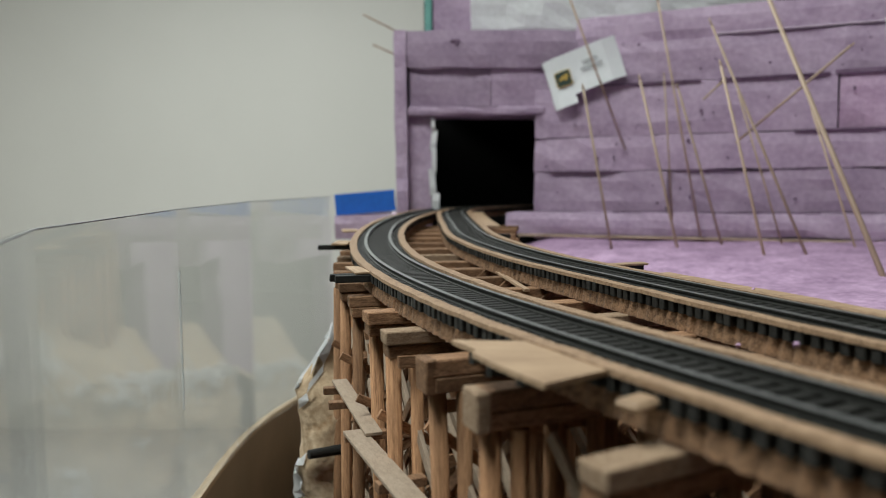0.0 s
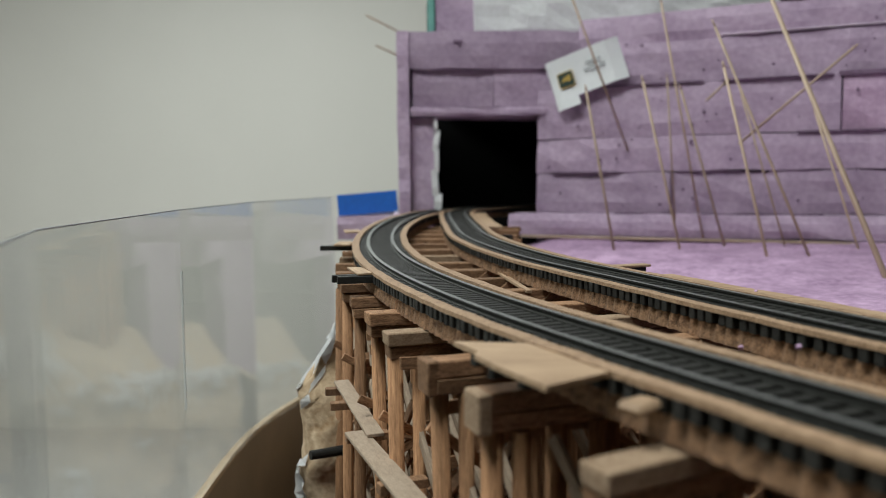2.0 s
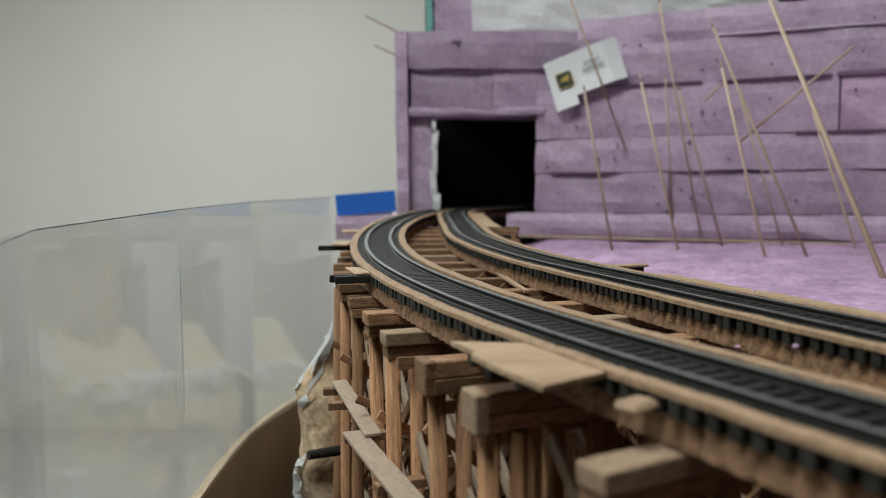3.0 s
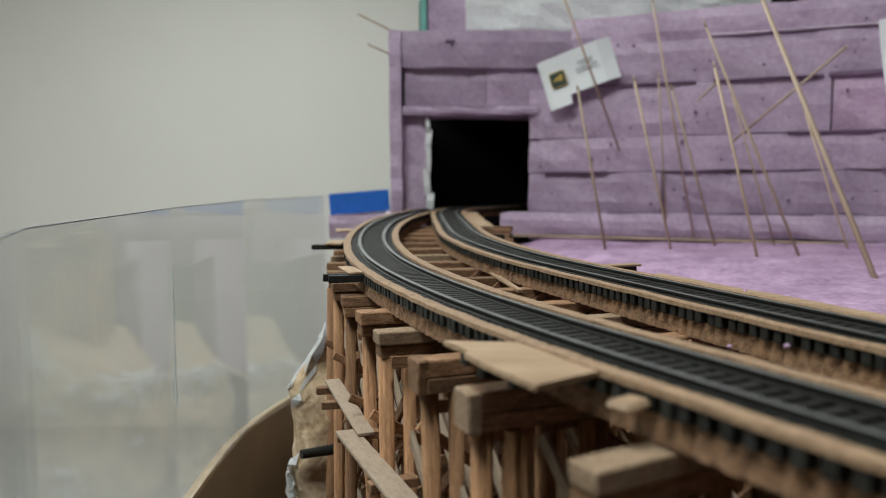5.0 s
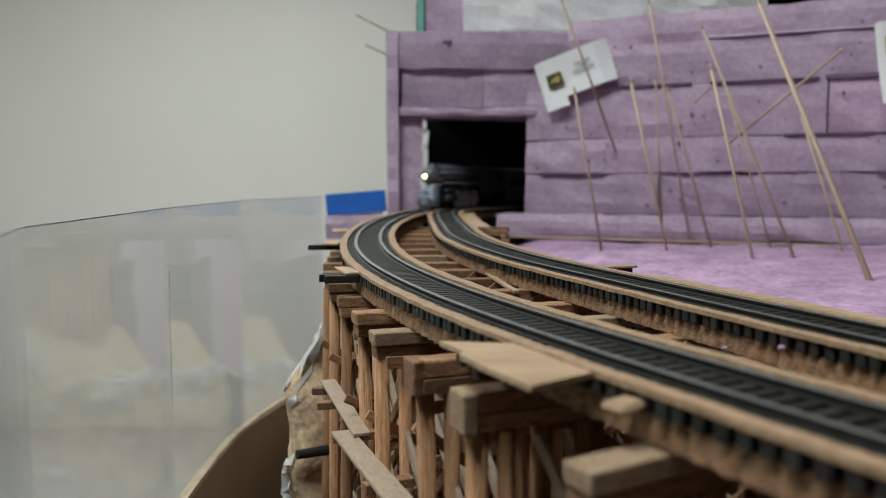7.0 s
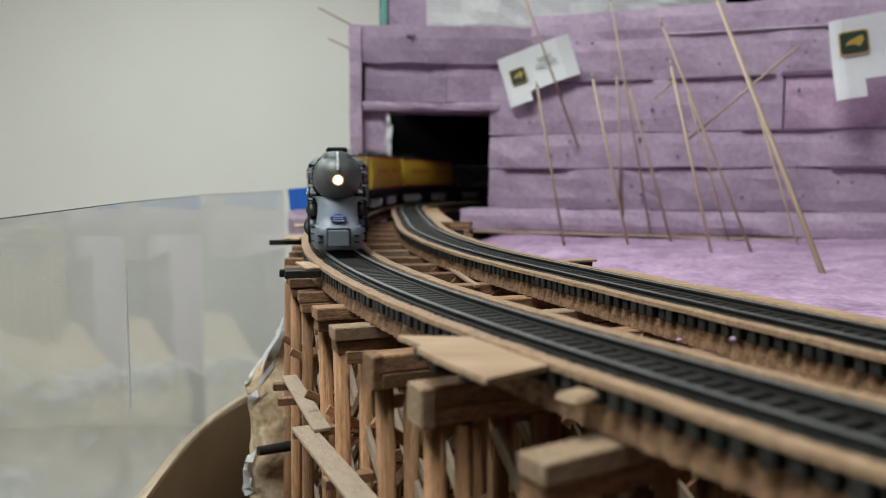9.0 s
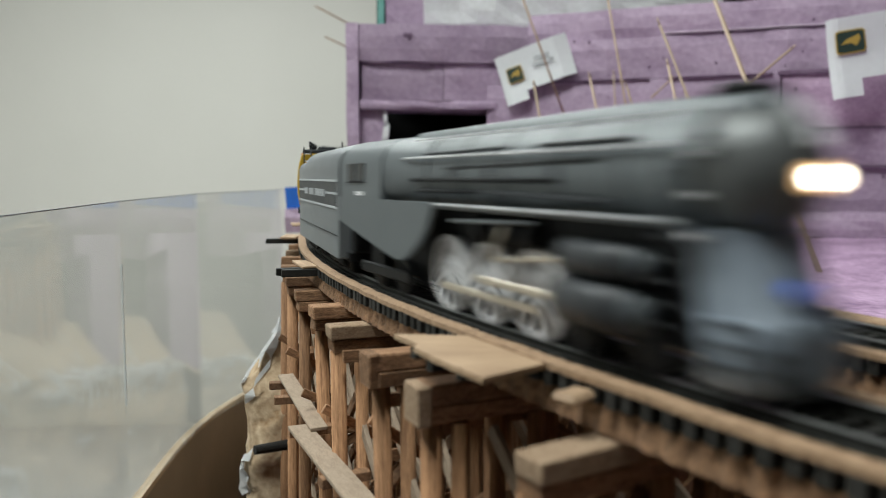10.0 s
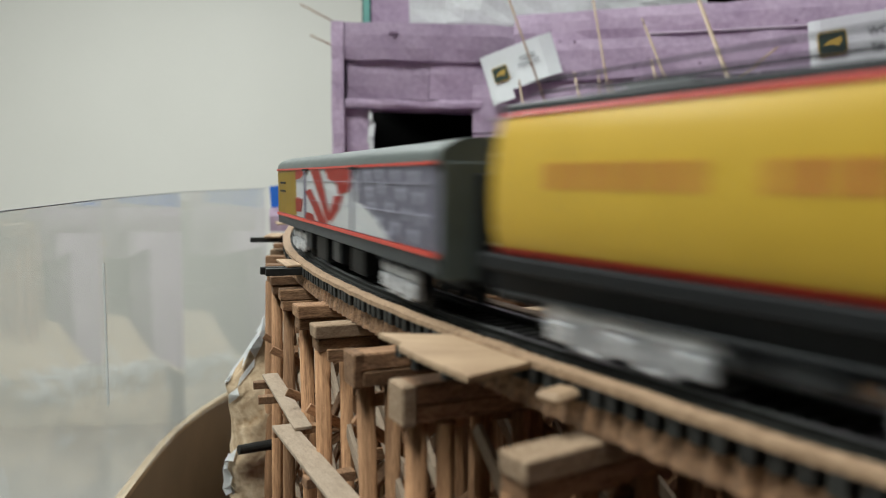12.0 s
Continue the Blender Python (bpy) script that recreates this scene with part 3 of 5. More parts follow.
def loose_timber():
    """Planks, long ties and offcuts on and beside the trestle."""
    def bar(name, label, category, line, s0, s1, o0, o1, z0, z1, mat, turn=0.0, bevel=0.0003, group=""):
        me = beam_mesh(name, s1 - s0, o1 - o0, z1 - z0, bevel, seed=s0 * 10)
        ob = mesh_part(name, me, mat)
        ob.matrix_basis = line.frame_at((s0 + s1) / 2, (o0 + o1) / 2, (z0 + z1) / 2) @ pose(0, 0, 0, 0, 0, turn)
        return tagged(ob, label, category, group)

    o = OUTER
    for s0, a, b in ((5.6838, -0.0385, -0.0195), (5.6898, -0.0365, -0.0195), (5.5190, -0.0425, -0.0195), (5.8640, -0.0360, -0.0196), (5.8780, -0.0385, -0.0196), (5.8890, -0.0365, -0.0196)):
        bar("long_tie", "black plastic tie sticking out past the track edge", "tie", o, s0, s0 + 0.0032, a, b, -0.0062, -0.0026, TIE, group="long ties")
    bar("wood_offcut", "pale wooden offcut lying on the long ties", "offcut", o, 5.664, 5.692, -0.0275, -0.0200, -0.0025, -0.0012, PALE, 4)
    bar("wood_offcut", "pale wooden offcut lying on the long ties", "offcut", o, 5.500, 5.532, -0.0310, -0.0200, -0.0025, -0.0012, PALE, -6)
    bar("wood_offcut", "pale wooden offcut lying beside the tunnel mouth", "offcut", o, 5.395, 5.43, -0.034, -0.0205, -0.0025, -0.0012, PALE, 10)
    bar("wood_block", "rounded pale wooden block wedged under the track edge", "block", o, 5.9130, 5.9195, -0.0275, -0.0185, -0.0058, -0.0036, PALE, 14, 0.0010)
    i = INNER
    bar("long_tie", "black plastic tie sticking out past the track edge", "tie", i, 0.9260, 0.9292, 0.0195, 0.0410, -0.0062, -0.0026, TIE, group="long ties")
    bar("wood_offcut", "thin wooden offcut lying on the long tie", "offcut", i, 0.9240, 0.9310, 0.0200, 0.0430, -0.0025, -0.0013, PALE, 2)
    bar("long_tie", "black plastic tie sticking out past the track edge", "tie", i, 0.700, 0.7032, 0.0195, 0.0330, -0.0062, -0.0026, TIE, group="long ties")
    # platform: a pointed thin board beside the outer track
    bm = bmesh.new()
    m = [o.frame_at(st, off).translation for st, off in ((5.8565, -0.0372), (5.8590, -0.0330), (5.8665, -0.0200), (5.9020, -0.0200), (5.9060, -0.0394), (5.8850, -0.0398), (5.8730, -0.0392), (5.8700, -0.0366))]
    lo = [bm.verts.new((q.x, q.y, q.z - 0.0026)) for q in m]
    hi = [bm.verts.new((q.x, q.y, q.z - 0.0013)) for q in m]
    bm.faces.new(hi), bm.faces.new(lo[::-1])
    for j in range(8):
        bm.faces.new((lo[j], lo[(j + 1) % 8], hi[(j + 1) % 8], hi[j]))
    bmesh.ops.recalc_face_normals(bm, faces=bm.faces)
    tagged(part("platform_board", bm, PALE), "thin pale wooden board lying beside the outer track", "board")
    # long boards along the inner side of the inner track
    for s0, s1, o0, o1 in ((0.965, 1.30, 0.0205, 0.0330), (0.40, 0.62, 0.0205, 0.0340)):
        tagged(part("edge_plank", sweep(i, s0, s1, rect(o0, o1, -0.0042, -0.0022), 0.012, 0.0003, 4), PALE), "pale thin plank along the inner track", "plank")
    # the walkway planks at mid height, on short ledgers
    for s0, s1, o0, o1, z, turn in ((5.668, 5.758, -0.0350, -0.0275, -0.0600, 1), (5.744, 5.850, -0.0400, -0.0305, -0.0617, 1)):
        bar("walkway_plank", "dusty grey-brown wooden plank along the trestle posts", "plank", o, s0, s1, o0, o1, z - 0.0008, z + 0.0008, DUSTY, turn, group="walkway planks")
    for st in (5.6690, 5.6950, 5.7420, 5.7960, 5.840):
        bar("ledger", "short wooden ledger under the walkway plank", "ledger", o, st, st + 0.0045, -0.0415, -0.0230, -0.0662, -0.0626, WOOD, random.uniform(-8, 8), group="walkway ledgers")
    # a broken splint between the tracks
    bm = bmesh.new()
    box(bm, (-0.0959, -0.0014, -0.0008), (0.0959, 0.0014, 0.0008), bevel=0.0002)
    sp = part("splint", bm, PALE)
    sp.matrix_basis = pose(0.0308, 0.4791, -0.0112, 0, 1, -82.4)
    tagged(sp, "broken pale wooden splint between the tracks", "splint")


def crumbs():
    rnd = random.Random(12)
    for x, y, z in ((0.0935, 0.238, -0.0105), (0.1255, 0.305, -0.0020), (0.118, 0.155, -0.0022), (0.044, 0.30, -0.0108), (0.066, 0.268, -0.0106), (0.094, 0.2, -0.0022)):
        bm = bmesh.new()
        bmesh.ops.create_icosphere(bm, subdivisions=1, radius=rnd.uniform(0.0006, 0.0010))
        for v in bm.verts:
            v.co += noise.noise_vector(v.co * 900 + Vector((x * 99, 0, 0))) * 0.0006
        ob = part("foam_crumb", bm, FOAM_LIGHT)
        ob.location = (x, y, z)
        tagged(ob, "tiny pale foam crumb lying by the tracks", "crumb", "foam crumbs")


crumbs()
loose_timber()


# ---------------------------------------------------------------- skewers, labels, tape
def skewers():
    for a, b, r in (((0.334, 0.800, 0.233), (0.325, 0.550, -0.040), 0.0026), ((0.141, 0.860, 0.249), (0.223, 0.930, 0.081), 0.0015),
                    ((0.147, 0.800, 0.143), (0.177, 0.780, -0.040), 0.0016), ((0.233, 0.840, 0.243), (0.292, 0.860, -0.02), 0.0014),
                    ((0.205, 0.800, 0.152), (0.242, 0.760, -0.052), 0.0016), ((0.269, 0.780, 0.204), (0.346, 0.700, -0.050), 0.0016),
                    ((0.266, 0.740, 0.157), (0.296, 0.680, -0.055), 0.0016), ((0.244, 0.800, 0.143), (0.299, 0.800, -0.04), 0.0015),
                    ((0.394, 0.740, 0.172), (0.322, 0.840, 0.084), 0.0016), ((0.314, 0.820, 0.139), (0.364, 0.800, -0.045), 0.0012),
                    ((0.373, 0.780, 0.117), (0.401, 0.720, -0.050), 0.0013), ((0.285, 0.840, 0.130), (0.317, 0.860, 0.156), 0.0014),
                    ((0.248, 0.860, 0.163), (0.260, 0.860, 0.000), 0.0012), ((-0.097, 1.0, 0.258), (-0.040, 1.035, 0.235), 0.0014),
                    ((-0.085, 1.0, 0.220), (-0.045, 1.035, 0.207), 0.0014), ((0.52, 0.72, 0.26), (0.50, 0.74, -0.03), 0.0016)):
        a, b = Vector(a), Vector(b)
        r *= 0.86
        bm = bmesh.new()
        L = (a - b).length
        rod(bm, (0, 0, 0), (0, 0, L * 0.97), r, r * 0.96, 10)
        rod(bm, (0, 0, L * 0.97), (0, 0, L), r * 0.96, r * 0.5, 10)
        ob = part("skewer", bm, SKEWER, smooth=True)
        ob.matrix_basis = Matrix.Translation(b) @ (a - b).to_track_quat("Z", "Y").to_matrix().to_4x4()
        tagged(ob, "thin bamboo skewer stuck into the purple foam", "skewer", "bamboo skewers")


skewers()


def paper_label(m, w, h, tail_w, tail_h, bend, badge=(0.12, 0.31, 0.28, 0.62), words=()):
    """A curled white label with a printed badge; its own plane is x right, z up, and it curls back at the right end."""
    t = thing("paper_label", "curled white paper label with a dark green badge", "label", group="paper labels", at=m)

    def curl(x, z):
        q = max(0.0, x - w * 0.78)
        lift = max(0.0, w * 0.10 - x)
        return Vector((x - q * 0.25, q * bend + lift * lift * 40 + 0.002 * math.sin(z * 60), z))

    bm = bmesh.new()
    nx, nz = 24, 8

    def patch(x0, x1, z0, z1, off):
        g = [[bm.verts.new(curl(x0 + (x1 - x0) * i / nx, z0 + (z1 - z0) * j / nz) + Vector((0, off, 0))) for i in range(nx + 1)] for j in range(nz + 1)]
        for j in range(nz):
            for i in range(nx):
                bm.faces.new((g[j][i], g[j][i + 1], g[j + 1][i + 1], g[j + 1][i]))

    patch(0, w, 0, h, 0)
    patch(0.0, tail_w, -tail_h, 0.0, 0)
    bmesh.ops.remove_doubles(bm, verts=bm.verts, dist=1e-5)
    bmesh.ops.solidify(bm, geom=bm.faces[:], thickness=0.0006)
    part("sheet", bm, PAPER, t, smooth=False)
    a0, a1, b0, b1 = badge[0] * w, badge[1] * w, badge[2] * h, badge[3] * h
    bw, bh = a1 - a0, b1 - b0

    def plate(name, outline, mat, front):
        bm = bmesh.new()
        near = [bm.verts.new((a0 + u * bw, -front, b0 + v * bh)) for u, v in outline]
        far = [bm.verts.new((a0 + u * bw, -0.0002, b0 + v * bh)) for u, v in outline]
        bm.faces.new(near), bm.faces.new(far[::-1])
        for j in range(len(outline)):
            bm.faces.new((near[j], far[j], far[j - 1], near[j - 1]))
        bmesh.ops.recalc_face_normals(bm, faces=bm.faces)
        return part(name, bm, mat, t)

    corner = [(c + k * math.cos(q), d + 1.2 * k * math.sin(q)) for c, d, q0 in ((0.88, 0.86, 0), (0.12, 0.86, 90), (0.12, 0.14, 180), (0.88, 0.14, 270))
              for k in (0.11,) for q in (radians(q0), radians(q0 + 45), radians(q0 + 90))]
    plate("badge_rim", [(0.5 + (u - 0.5) * 1.10, 0.5 + (v - 0.5) * 1.12) for u, v in corner], GOLDINK, 0.0009)
    plate("badge", corner, GREENINK, 0.0012)
    plate("emblem", [(0.14, 0.40), (0.34, 0.62), (0.80, 0.80), (0.86, 0.58), (0.70, 0.28), (0.50, 0.42)], GOLDINK, 0.0015)
    for text, x, z, size in words:
        data = bpy.data.curves.new("lettering", "FONT")
        data.body, data.size, data.extrude = text, size, 0.0002
        data.materials.append(LETTERINK)
        ob = new("lettering", data)
        ob.parent = t
        ob.matrix_basis = pose(x, -0.0010, z, 90, 0, 0)
    if words:
        return t
    for x0, x1, z in ((0.50, 0.70, 0.66), (0.46, 0.74, 0.50)):
        bm = bmesh.new()
        n = 7
        for i in range(n):
            xa = (x0 + (x1 - x0) * i / n) * w
            box(bm, (xa, -0.0009, z * h - 0.0018), (xa + (x1 - x0) * w / n * 0.62, -0.0002, z * h + 0.0018))
        part("print_line", bm, INK, t)
    return t


paper_label(pose(0.1400, 0.958, 0.1405, 0, -18, -23), 0.098, 0.051, 0.030, 0.011, 0.3)
paper_label(pose(0.4575, 0.782, 0.142, 0, -8, -16), 0.125, 0.064, 0.028, 0.018, 0.3, (0.06, 0.27, 0.43, 0.77),
            (("WOO", 0.0545, 0.0410, 0.0115), ("TR", 0.0560, 0.0240, 0.0115)))


def tape_and_side():
    bm = bmesh.new()
    box(bm, (-0.0370, -0.0008, -0.0130), (0.0370, 0.0008, 0.0130), bevel=0.0002)
    tape = part("blue_tape", bm, TAPE)
    tape.matrix_basis = pose(-0.0930, 0.9485, 0.0195, 0, -4.5, 0)
    tagged(tape, "strip of blue masking tape beside the tunnel", "tape")
    side = thing("side_foam", "purple foam block beside the tunnel mouth", "foam block")
    slab("foam_board", pose(-0.128, 0.930, -0.024), 0.070, 0.09, 0.028, FOAM, side, 81)
    bm = bmesh.new()
    box(bm, (-0.128, 0.9505, 0.004), (-0.061, 0.958, 0.0295))
    part("backing", bm, PLASTER, side)


tape_and_side()


def rim_height(x, y):
    """The bank rises towards the trestle and falls away behind."""
    return min(-0.036, -0.097 + 1.5 * max(0, x + 0.100)) - 0.2 * max(0, y - 0.50)


def rock_bank():
    """Plaster bank left of the trestle, with a white torn rim."""
    bm = bmesh.new()
    way = smooth_line([(0.0, 0.475), (-0.045, 0.468), (-0.082, 0.465), (-0.096, 0.485), (-0.108, 0.55), (-0.119, 0.63), (-0.122, 0.78), (-0.118, 0.93)], 0.006)
    nv = 70
    g = []
    for j in range(nv + 1):
        v = j / nv
        row = []
        for x, y in way:
            top = rim_height(x, y)
            p = Vector((x + (0.012 * v * v if y > 0.48 else 0), y + 0.01 * v, -0.43 + (top + 0.43) * v))
            row.append(bm.verts.new(p + noise.noise_vector(p * 30) * 0.008 + noise.noise_vector(p * 85) * 0.004 + noise.noise_vector(p * 190) * 0.0015))
        g.append(row)
    last = g[-1]
    for k in range(1, 7):
        row = []
        for q in last:
            x, y = (q.co.x * (1 - k / 8), q.co.y) if q.co.y > 0.49 else (q.co.x, q.co.y + 0.015 * k)
            row.append(bm.verts.new((x, y, rim_height(x, y) + noise.noise(Vector((x, y, 0)) * 60) * 0.006)))
        g.append(row)
    for p, q in zip(g, g[1:]):
        for i in range(len(way) - 1):
            bm.faces.new((p[i], p[i + 1], q[i + 1], q[i]))
    bmesh.ops.recalc_face_normals(bm, faces=bm.faces)
    t = thing("rock_bank", "tan plaster rock bank with torn white rim", "rock bank")
    part("rock", bm, ROCK, t, smooth=True)
    src = t.children[0].data
    torn = []
    for f in src.polygons:
        c = f.center
        edge = c.y < 0.50 or c.x < -0.095
        rim = max(0.0, 1 - abs(c.z - rim_height(c.x, c.y)) / 0.022) if edge else 0.0
        rim = max(rim, 1 - math.hypot(c.x + 0.094, c.y - 0.473) / 0.016)
        if rim + noise.noise(c * 90) * 1.3 > 0.62:
            torn.append(f)
    # patches that hang together by shared corners
    owner = {}
    for f in torn:
        met = [owner[v] for v in f.vertices if v in owner]
        patch = met[0] if met else []
        for other in met[1:]:
            if other is not patch:
                patch.extend(other)
        patch.append(f)
        for g in patch:
            for v in g.vertices:
                owner[v] = patch
    patches = {id(p): p for p in owner.values()}
    for patch in patches.values():
        if len(patch) < 6:
            continue
        bm = bmesh.new()
        keep = {}
        for f in dict.fromkeys(patch):
            q = []
            for v in f.vertices:
                if v not in keep:
                    co, nrm = src.vertices[v].co, src.vertices[v].normal
                    out = nrm if nrm.dot(co - Vector((0.0, 0.72, -0.3))) > 0 else -nrm
                    keep[v] = bm.verts.new(co + out * 0.0022 + noise.noise_vector(co * 220) * 0.0022)
                q.append(keep[v])
            bm.faces.new(q)
        bmesh.ops.solidify(bm, geom=bm.faces[:], thickness=0.0015)
        part("plaster_patch", bm, PLASTER, t, "torn white plaster")
    bm = bmesh.new()
    rod(bm, (-0.0787, 0.440, -0.1170), (-0.0600, 0.452, -0.1180), 0.0028, 0.0032, 12)
    tagged(part("black_peg", bm, TIE), "short black peg between bank and trestle", "peg")
    bm = bmesh.new()
    rod(bm, (-0.0605, 0.470, -0.20), (-0.0600, 0.470, -0.017), 0.0011, 0.0011, 8)
    tagged(part("wire_rod", bm, TIE), "thin black upright wire beside the trestle", "wire")


rock_bank()

# ---------------------------------------------------------------- the train
S_NINE = OUTER.where_y(0.402) - 0.022
GREY = material("grey_locomotive_paint", (0.106, 0.120, 0.128), 0.42, second=(0.088, 0.100, 0.107), scale=60, bump=0.0001)
FRONTGREY = material("light_grey_front_paint", (0.215, 0.25, 0.295), 0.42, second=(0.18, 0.21, 0.25), scale=60)
NOSE = material("graphite_nose_paint", (0.13, 0.135, 0.135), 0.45, 0.4, second=(0.105, 0.11, 0.11), scale=80)
BANDGREY = material("dark_grey_band_paint", (0.030, 0.033, 0.036), 0.5, second=(0.022, 0.024, 0.027), scale=60, spec=0.35)
DARK = material("black_running_gear", (0.010, 0.011, 0.012), 0.6, second=(0.005, 0.005, 0.006), scale=200, spec=0.22)
SILVER = material("silver_painted_metal", (0.78, 0.78, 0.80), 0.4, 0.1, second=(0.30, 0.30, 0.31), scale=320, amount=0.5)
RODMETAL = material("pale_side_rod_metal", (0.50, 0.45, 0.37), 0.35, 0.5, second=(0.4, 0.35, 0.28), scale=200)
YELLOW = material("armour_yellow_paint", (0.47, 0.295, 0.028), 0.42, second=(0.43, 0.27, 0.024), scale=50, spec=0.3)
RED = material("red_stripe_paint", (0.52, 0.04, 0.02), 0.45, second=(0.46, 0.035, 0.02), scale=60)
WHITE = material("white_stripe_paint", (0.84, 0.84, 0.84), 0.45, second=(0.76, 0.76, 0.77), scale=60)
RUST = material("faded_red_letter_paint", (0.40, 0.135, 0.022), 0.45, second=(0.37, 0.12, 0.02), scale=60)
BLUE = material("blue_emblem_paint", (0.03, 0.10, 0.50), 0.4, second=(0.025, 0.08, 0.42), scale=60)
ROOFGREEN = material("dark_green_grey_roof_paint", (0.075, 0.090, 0.088), 0.4, second=(0.06, 0.073, 0.07), scale=50)
SLATE = material("slate_blue_print", (0.24, 0.225, 0.285), 0.42, second=(0.19, 0.18, 0.235), scale=60)
PALEBLUE = material("pale_star_print", (0.58, 0.57, 0.68), 0.42, second=(0.50, 0.49, 0.60), scale=60)
# faint glow that stands in for the halo round the headlight
LAMPHALO = material("warm_lamp_halo", (1.0, 0.62, 0.28), 0.3, emit=0.7)
LAMP = material("headlight_glow", (1.0, 0.88, 0.66), 0.3, emit=14.0)
GLAZE = material("dark_cab_glass", (0.012, 0.014, 0.018), 0.08)


def loft(rings, cap=True):
    bm = bmesh.new()
    vs = [[bm.verts.new(p) for p in r] for r in rings]
    k = len(vs[0])
    for a, b in zip(vs, vs[1:]):
        for j in range(k):
            bm.faces.new((a[j], a[(j + 1) % k], b[(j + 1) % k], b[j]))
    if cap:
        bm.faces.new(vs[0][::-1]), bm.faces.new(vs[-1])
    bmesh.ops.recalc_face_normals(bm, faces=bm.faces)
    return bm


def shell_outline(w, z0, z1, crown, side_bulge=0.0, n=8):
    """A car's cross-section (y, z): straight sides with a rounded roof."""
    pts = [(-w / 2, z0)]
    zs = z1 - crown
    for i in range(5):
        f = i / 4
        pts.append((-w / 2 - side_bulge * math.sin(math.pi * f), z0 + (zs - z0) * f)) if side_bulge else None
    if not side_bulge:
        pts.append((-w / 2, zs))
    for i in range(1, n):
        a = math.pi - math.pi * i / n
        pts.append((w / 2 * math.copysign(abs(math.cos(a)) ** 0.75, math.cos(a)), zs + crown * math.sin(a) ** 0.75))
    right = [(-y, z) for y, z in pts if y < -w / 2 + 1e-6][::-1]
    return [p for i, p in enumerate(pts + right) if i == 0 or p != (pts + right)[i - 1]]


def extrude(outline, x0, x1, inset=0.0):
    cy, cz = 0, sum(z for _, z in outline) / len(outline)
    rings = []
    spans = [(x0, 1 - inset), (x0 + (0.0025 if inset else 0), 1), (x1 - (0.0025 if inset else 0), 1), (x1, 1 - inset)] if inset else [(x0, 1), (x1, 1)]
    for x, k in spans:
        rings.append([(x, y * k, cz + (z - cz) * k) for y, z in outline])
    return loft(rings)


def soft_edges(ob, angle=40):
    me = ob.data
    for p in me.polygons:
        p.use_smooth = True
    bm = bmesh.new()
    bm.from_mesh(me)
    for e in bm.edges:
        if len(e.link_faces) == 2 and e.calc_face_angle(0) > radians(angle):
            e.smooth = False
    bm.to_mesh(me)
    bm.free()
    return ob


def plain_box(name, lo, hi, mat, parent, bevel=0.0, label=""):
    bm = bmesh.new()
    box(bm, lo, hi, bevel=bevel)
    return part(name, bm, mat, parent, label)


def plain_rod(name, a, b, r, mat, parent, seg=8):
    bm = bmesh.new()
    rod(bm, a, b, r, r, seg)
    return part(name, bm, mat, parent, smooth=True)


def wheel_mesh(r, width, spokes):
    """A wheel on the y axis, its outer face to -y."""
    bm = bmesh.new()
    n = 28
    outer = [(r, -width / 2), (r, width / 2), (r * 0.86, width / 2), (r * 0.86, -width / 2)]
    vs = [[bm.verts.new((rr * math.cos(2 * math.pi * i / n), y, rr * math.sin(2 * math.pi * i / n))) for rr, y in outer] for i in range(n)]
    for i in range(n):
        a, b = vs[i], vs[(i + 1) % n]
        for j in range(4):
            bm.faces.new((a[j], a[(j + 1) % 4], b[(j + 1) % 4], b[j]))
    bmesh.ops.recalc_face_normals(bm, faces=bm.faces)
    me = bpy.data.meshes.new("wheel")
    bm.to_mesh(me), bm.free()
    return me


def wheel_insides(w, r, width, spokes, meshes):
    """Hub, counterweight and spokes as parts of a wheel."""
    if not meshes:
        for nm in ("hub", "counterweight", "spoke"):
            bm = bmesh.new()
            if nm == "hub":
                rod(bm, (0, -width * 0.6, 0), (0, width * 0.6, 0), r * 0.24, r * 0.24, 12)
            elif nm == "counterweight":
                box(bm, (-r * 0.62, -width * 0.42, r * 0.42), (r * 0.62, width * 0.42, r * 0.80), bevel=r * 0.1)
            else:
                box(bm, (r * 0.2, -width * 0.3, -r * 0.055), (r * 0.90, width * 0.3, r * 0.055))
            me = bpy.data.meshes.new(nm)
            bm.to_mesh(me), bm.free()
            meshes[nm] = me
    mesh_part("hub", meshes["hub"], SILVER, w)
    mesh_part("counterweight", meshes["counterweight"], SILVER, w)
    for i in range(spokes):
        mesh_part("spoke", meshes["spoke"], SILVER, w).matrix_basis = Matrix.Rotation(2 * math.pi * i / spokes, 4, "Y")


def small_wheel_mesh(r, width):
    bm = bmesh.new()
    rod(bm, (0, -width / 2, 0), (0, width / 2, 0), r, r, 18)
    rod(bm, (0, -width * 0.7, 0), (0, -width / 2, 0), r * 0.4, r * 0.55, 14)
    rod(bm, (0, width / 2, 0), (0, width * 0.7, 0), r * 0.55, r * 0.4, 14)
    me = bpy.data.meshes.new("wheel")
    bm.to_mesh(me), bm.free()
    return me


SPINNING, CRANKS, INSIDES = [], [], {}
DRIVER_R = 0.0118


def ring(x, cy, cz, ry, rz, n=28):
    return [(x, cy + ry * math.cos(2 * math.pi * i / n), cz + rz * math.sin(2 * math.pi * i / n)) for i in range(n)]


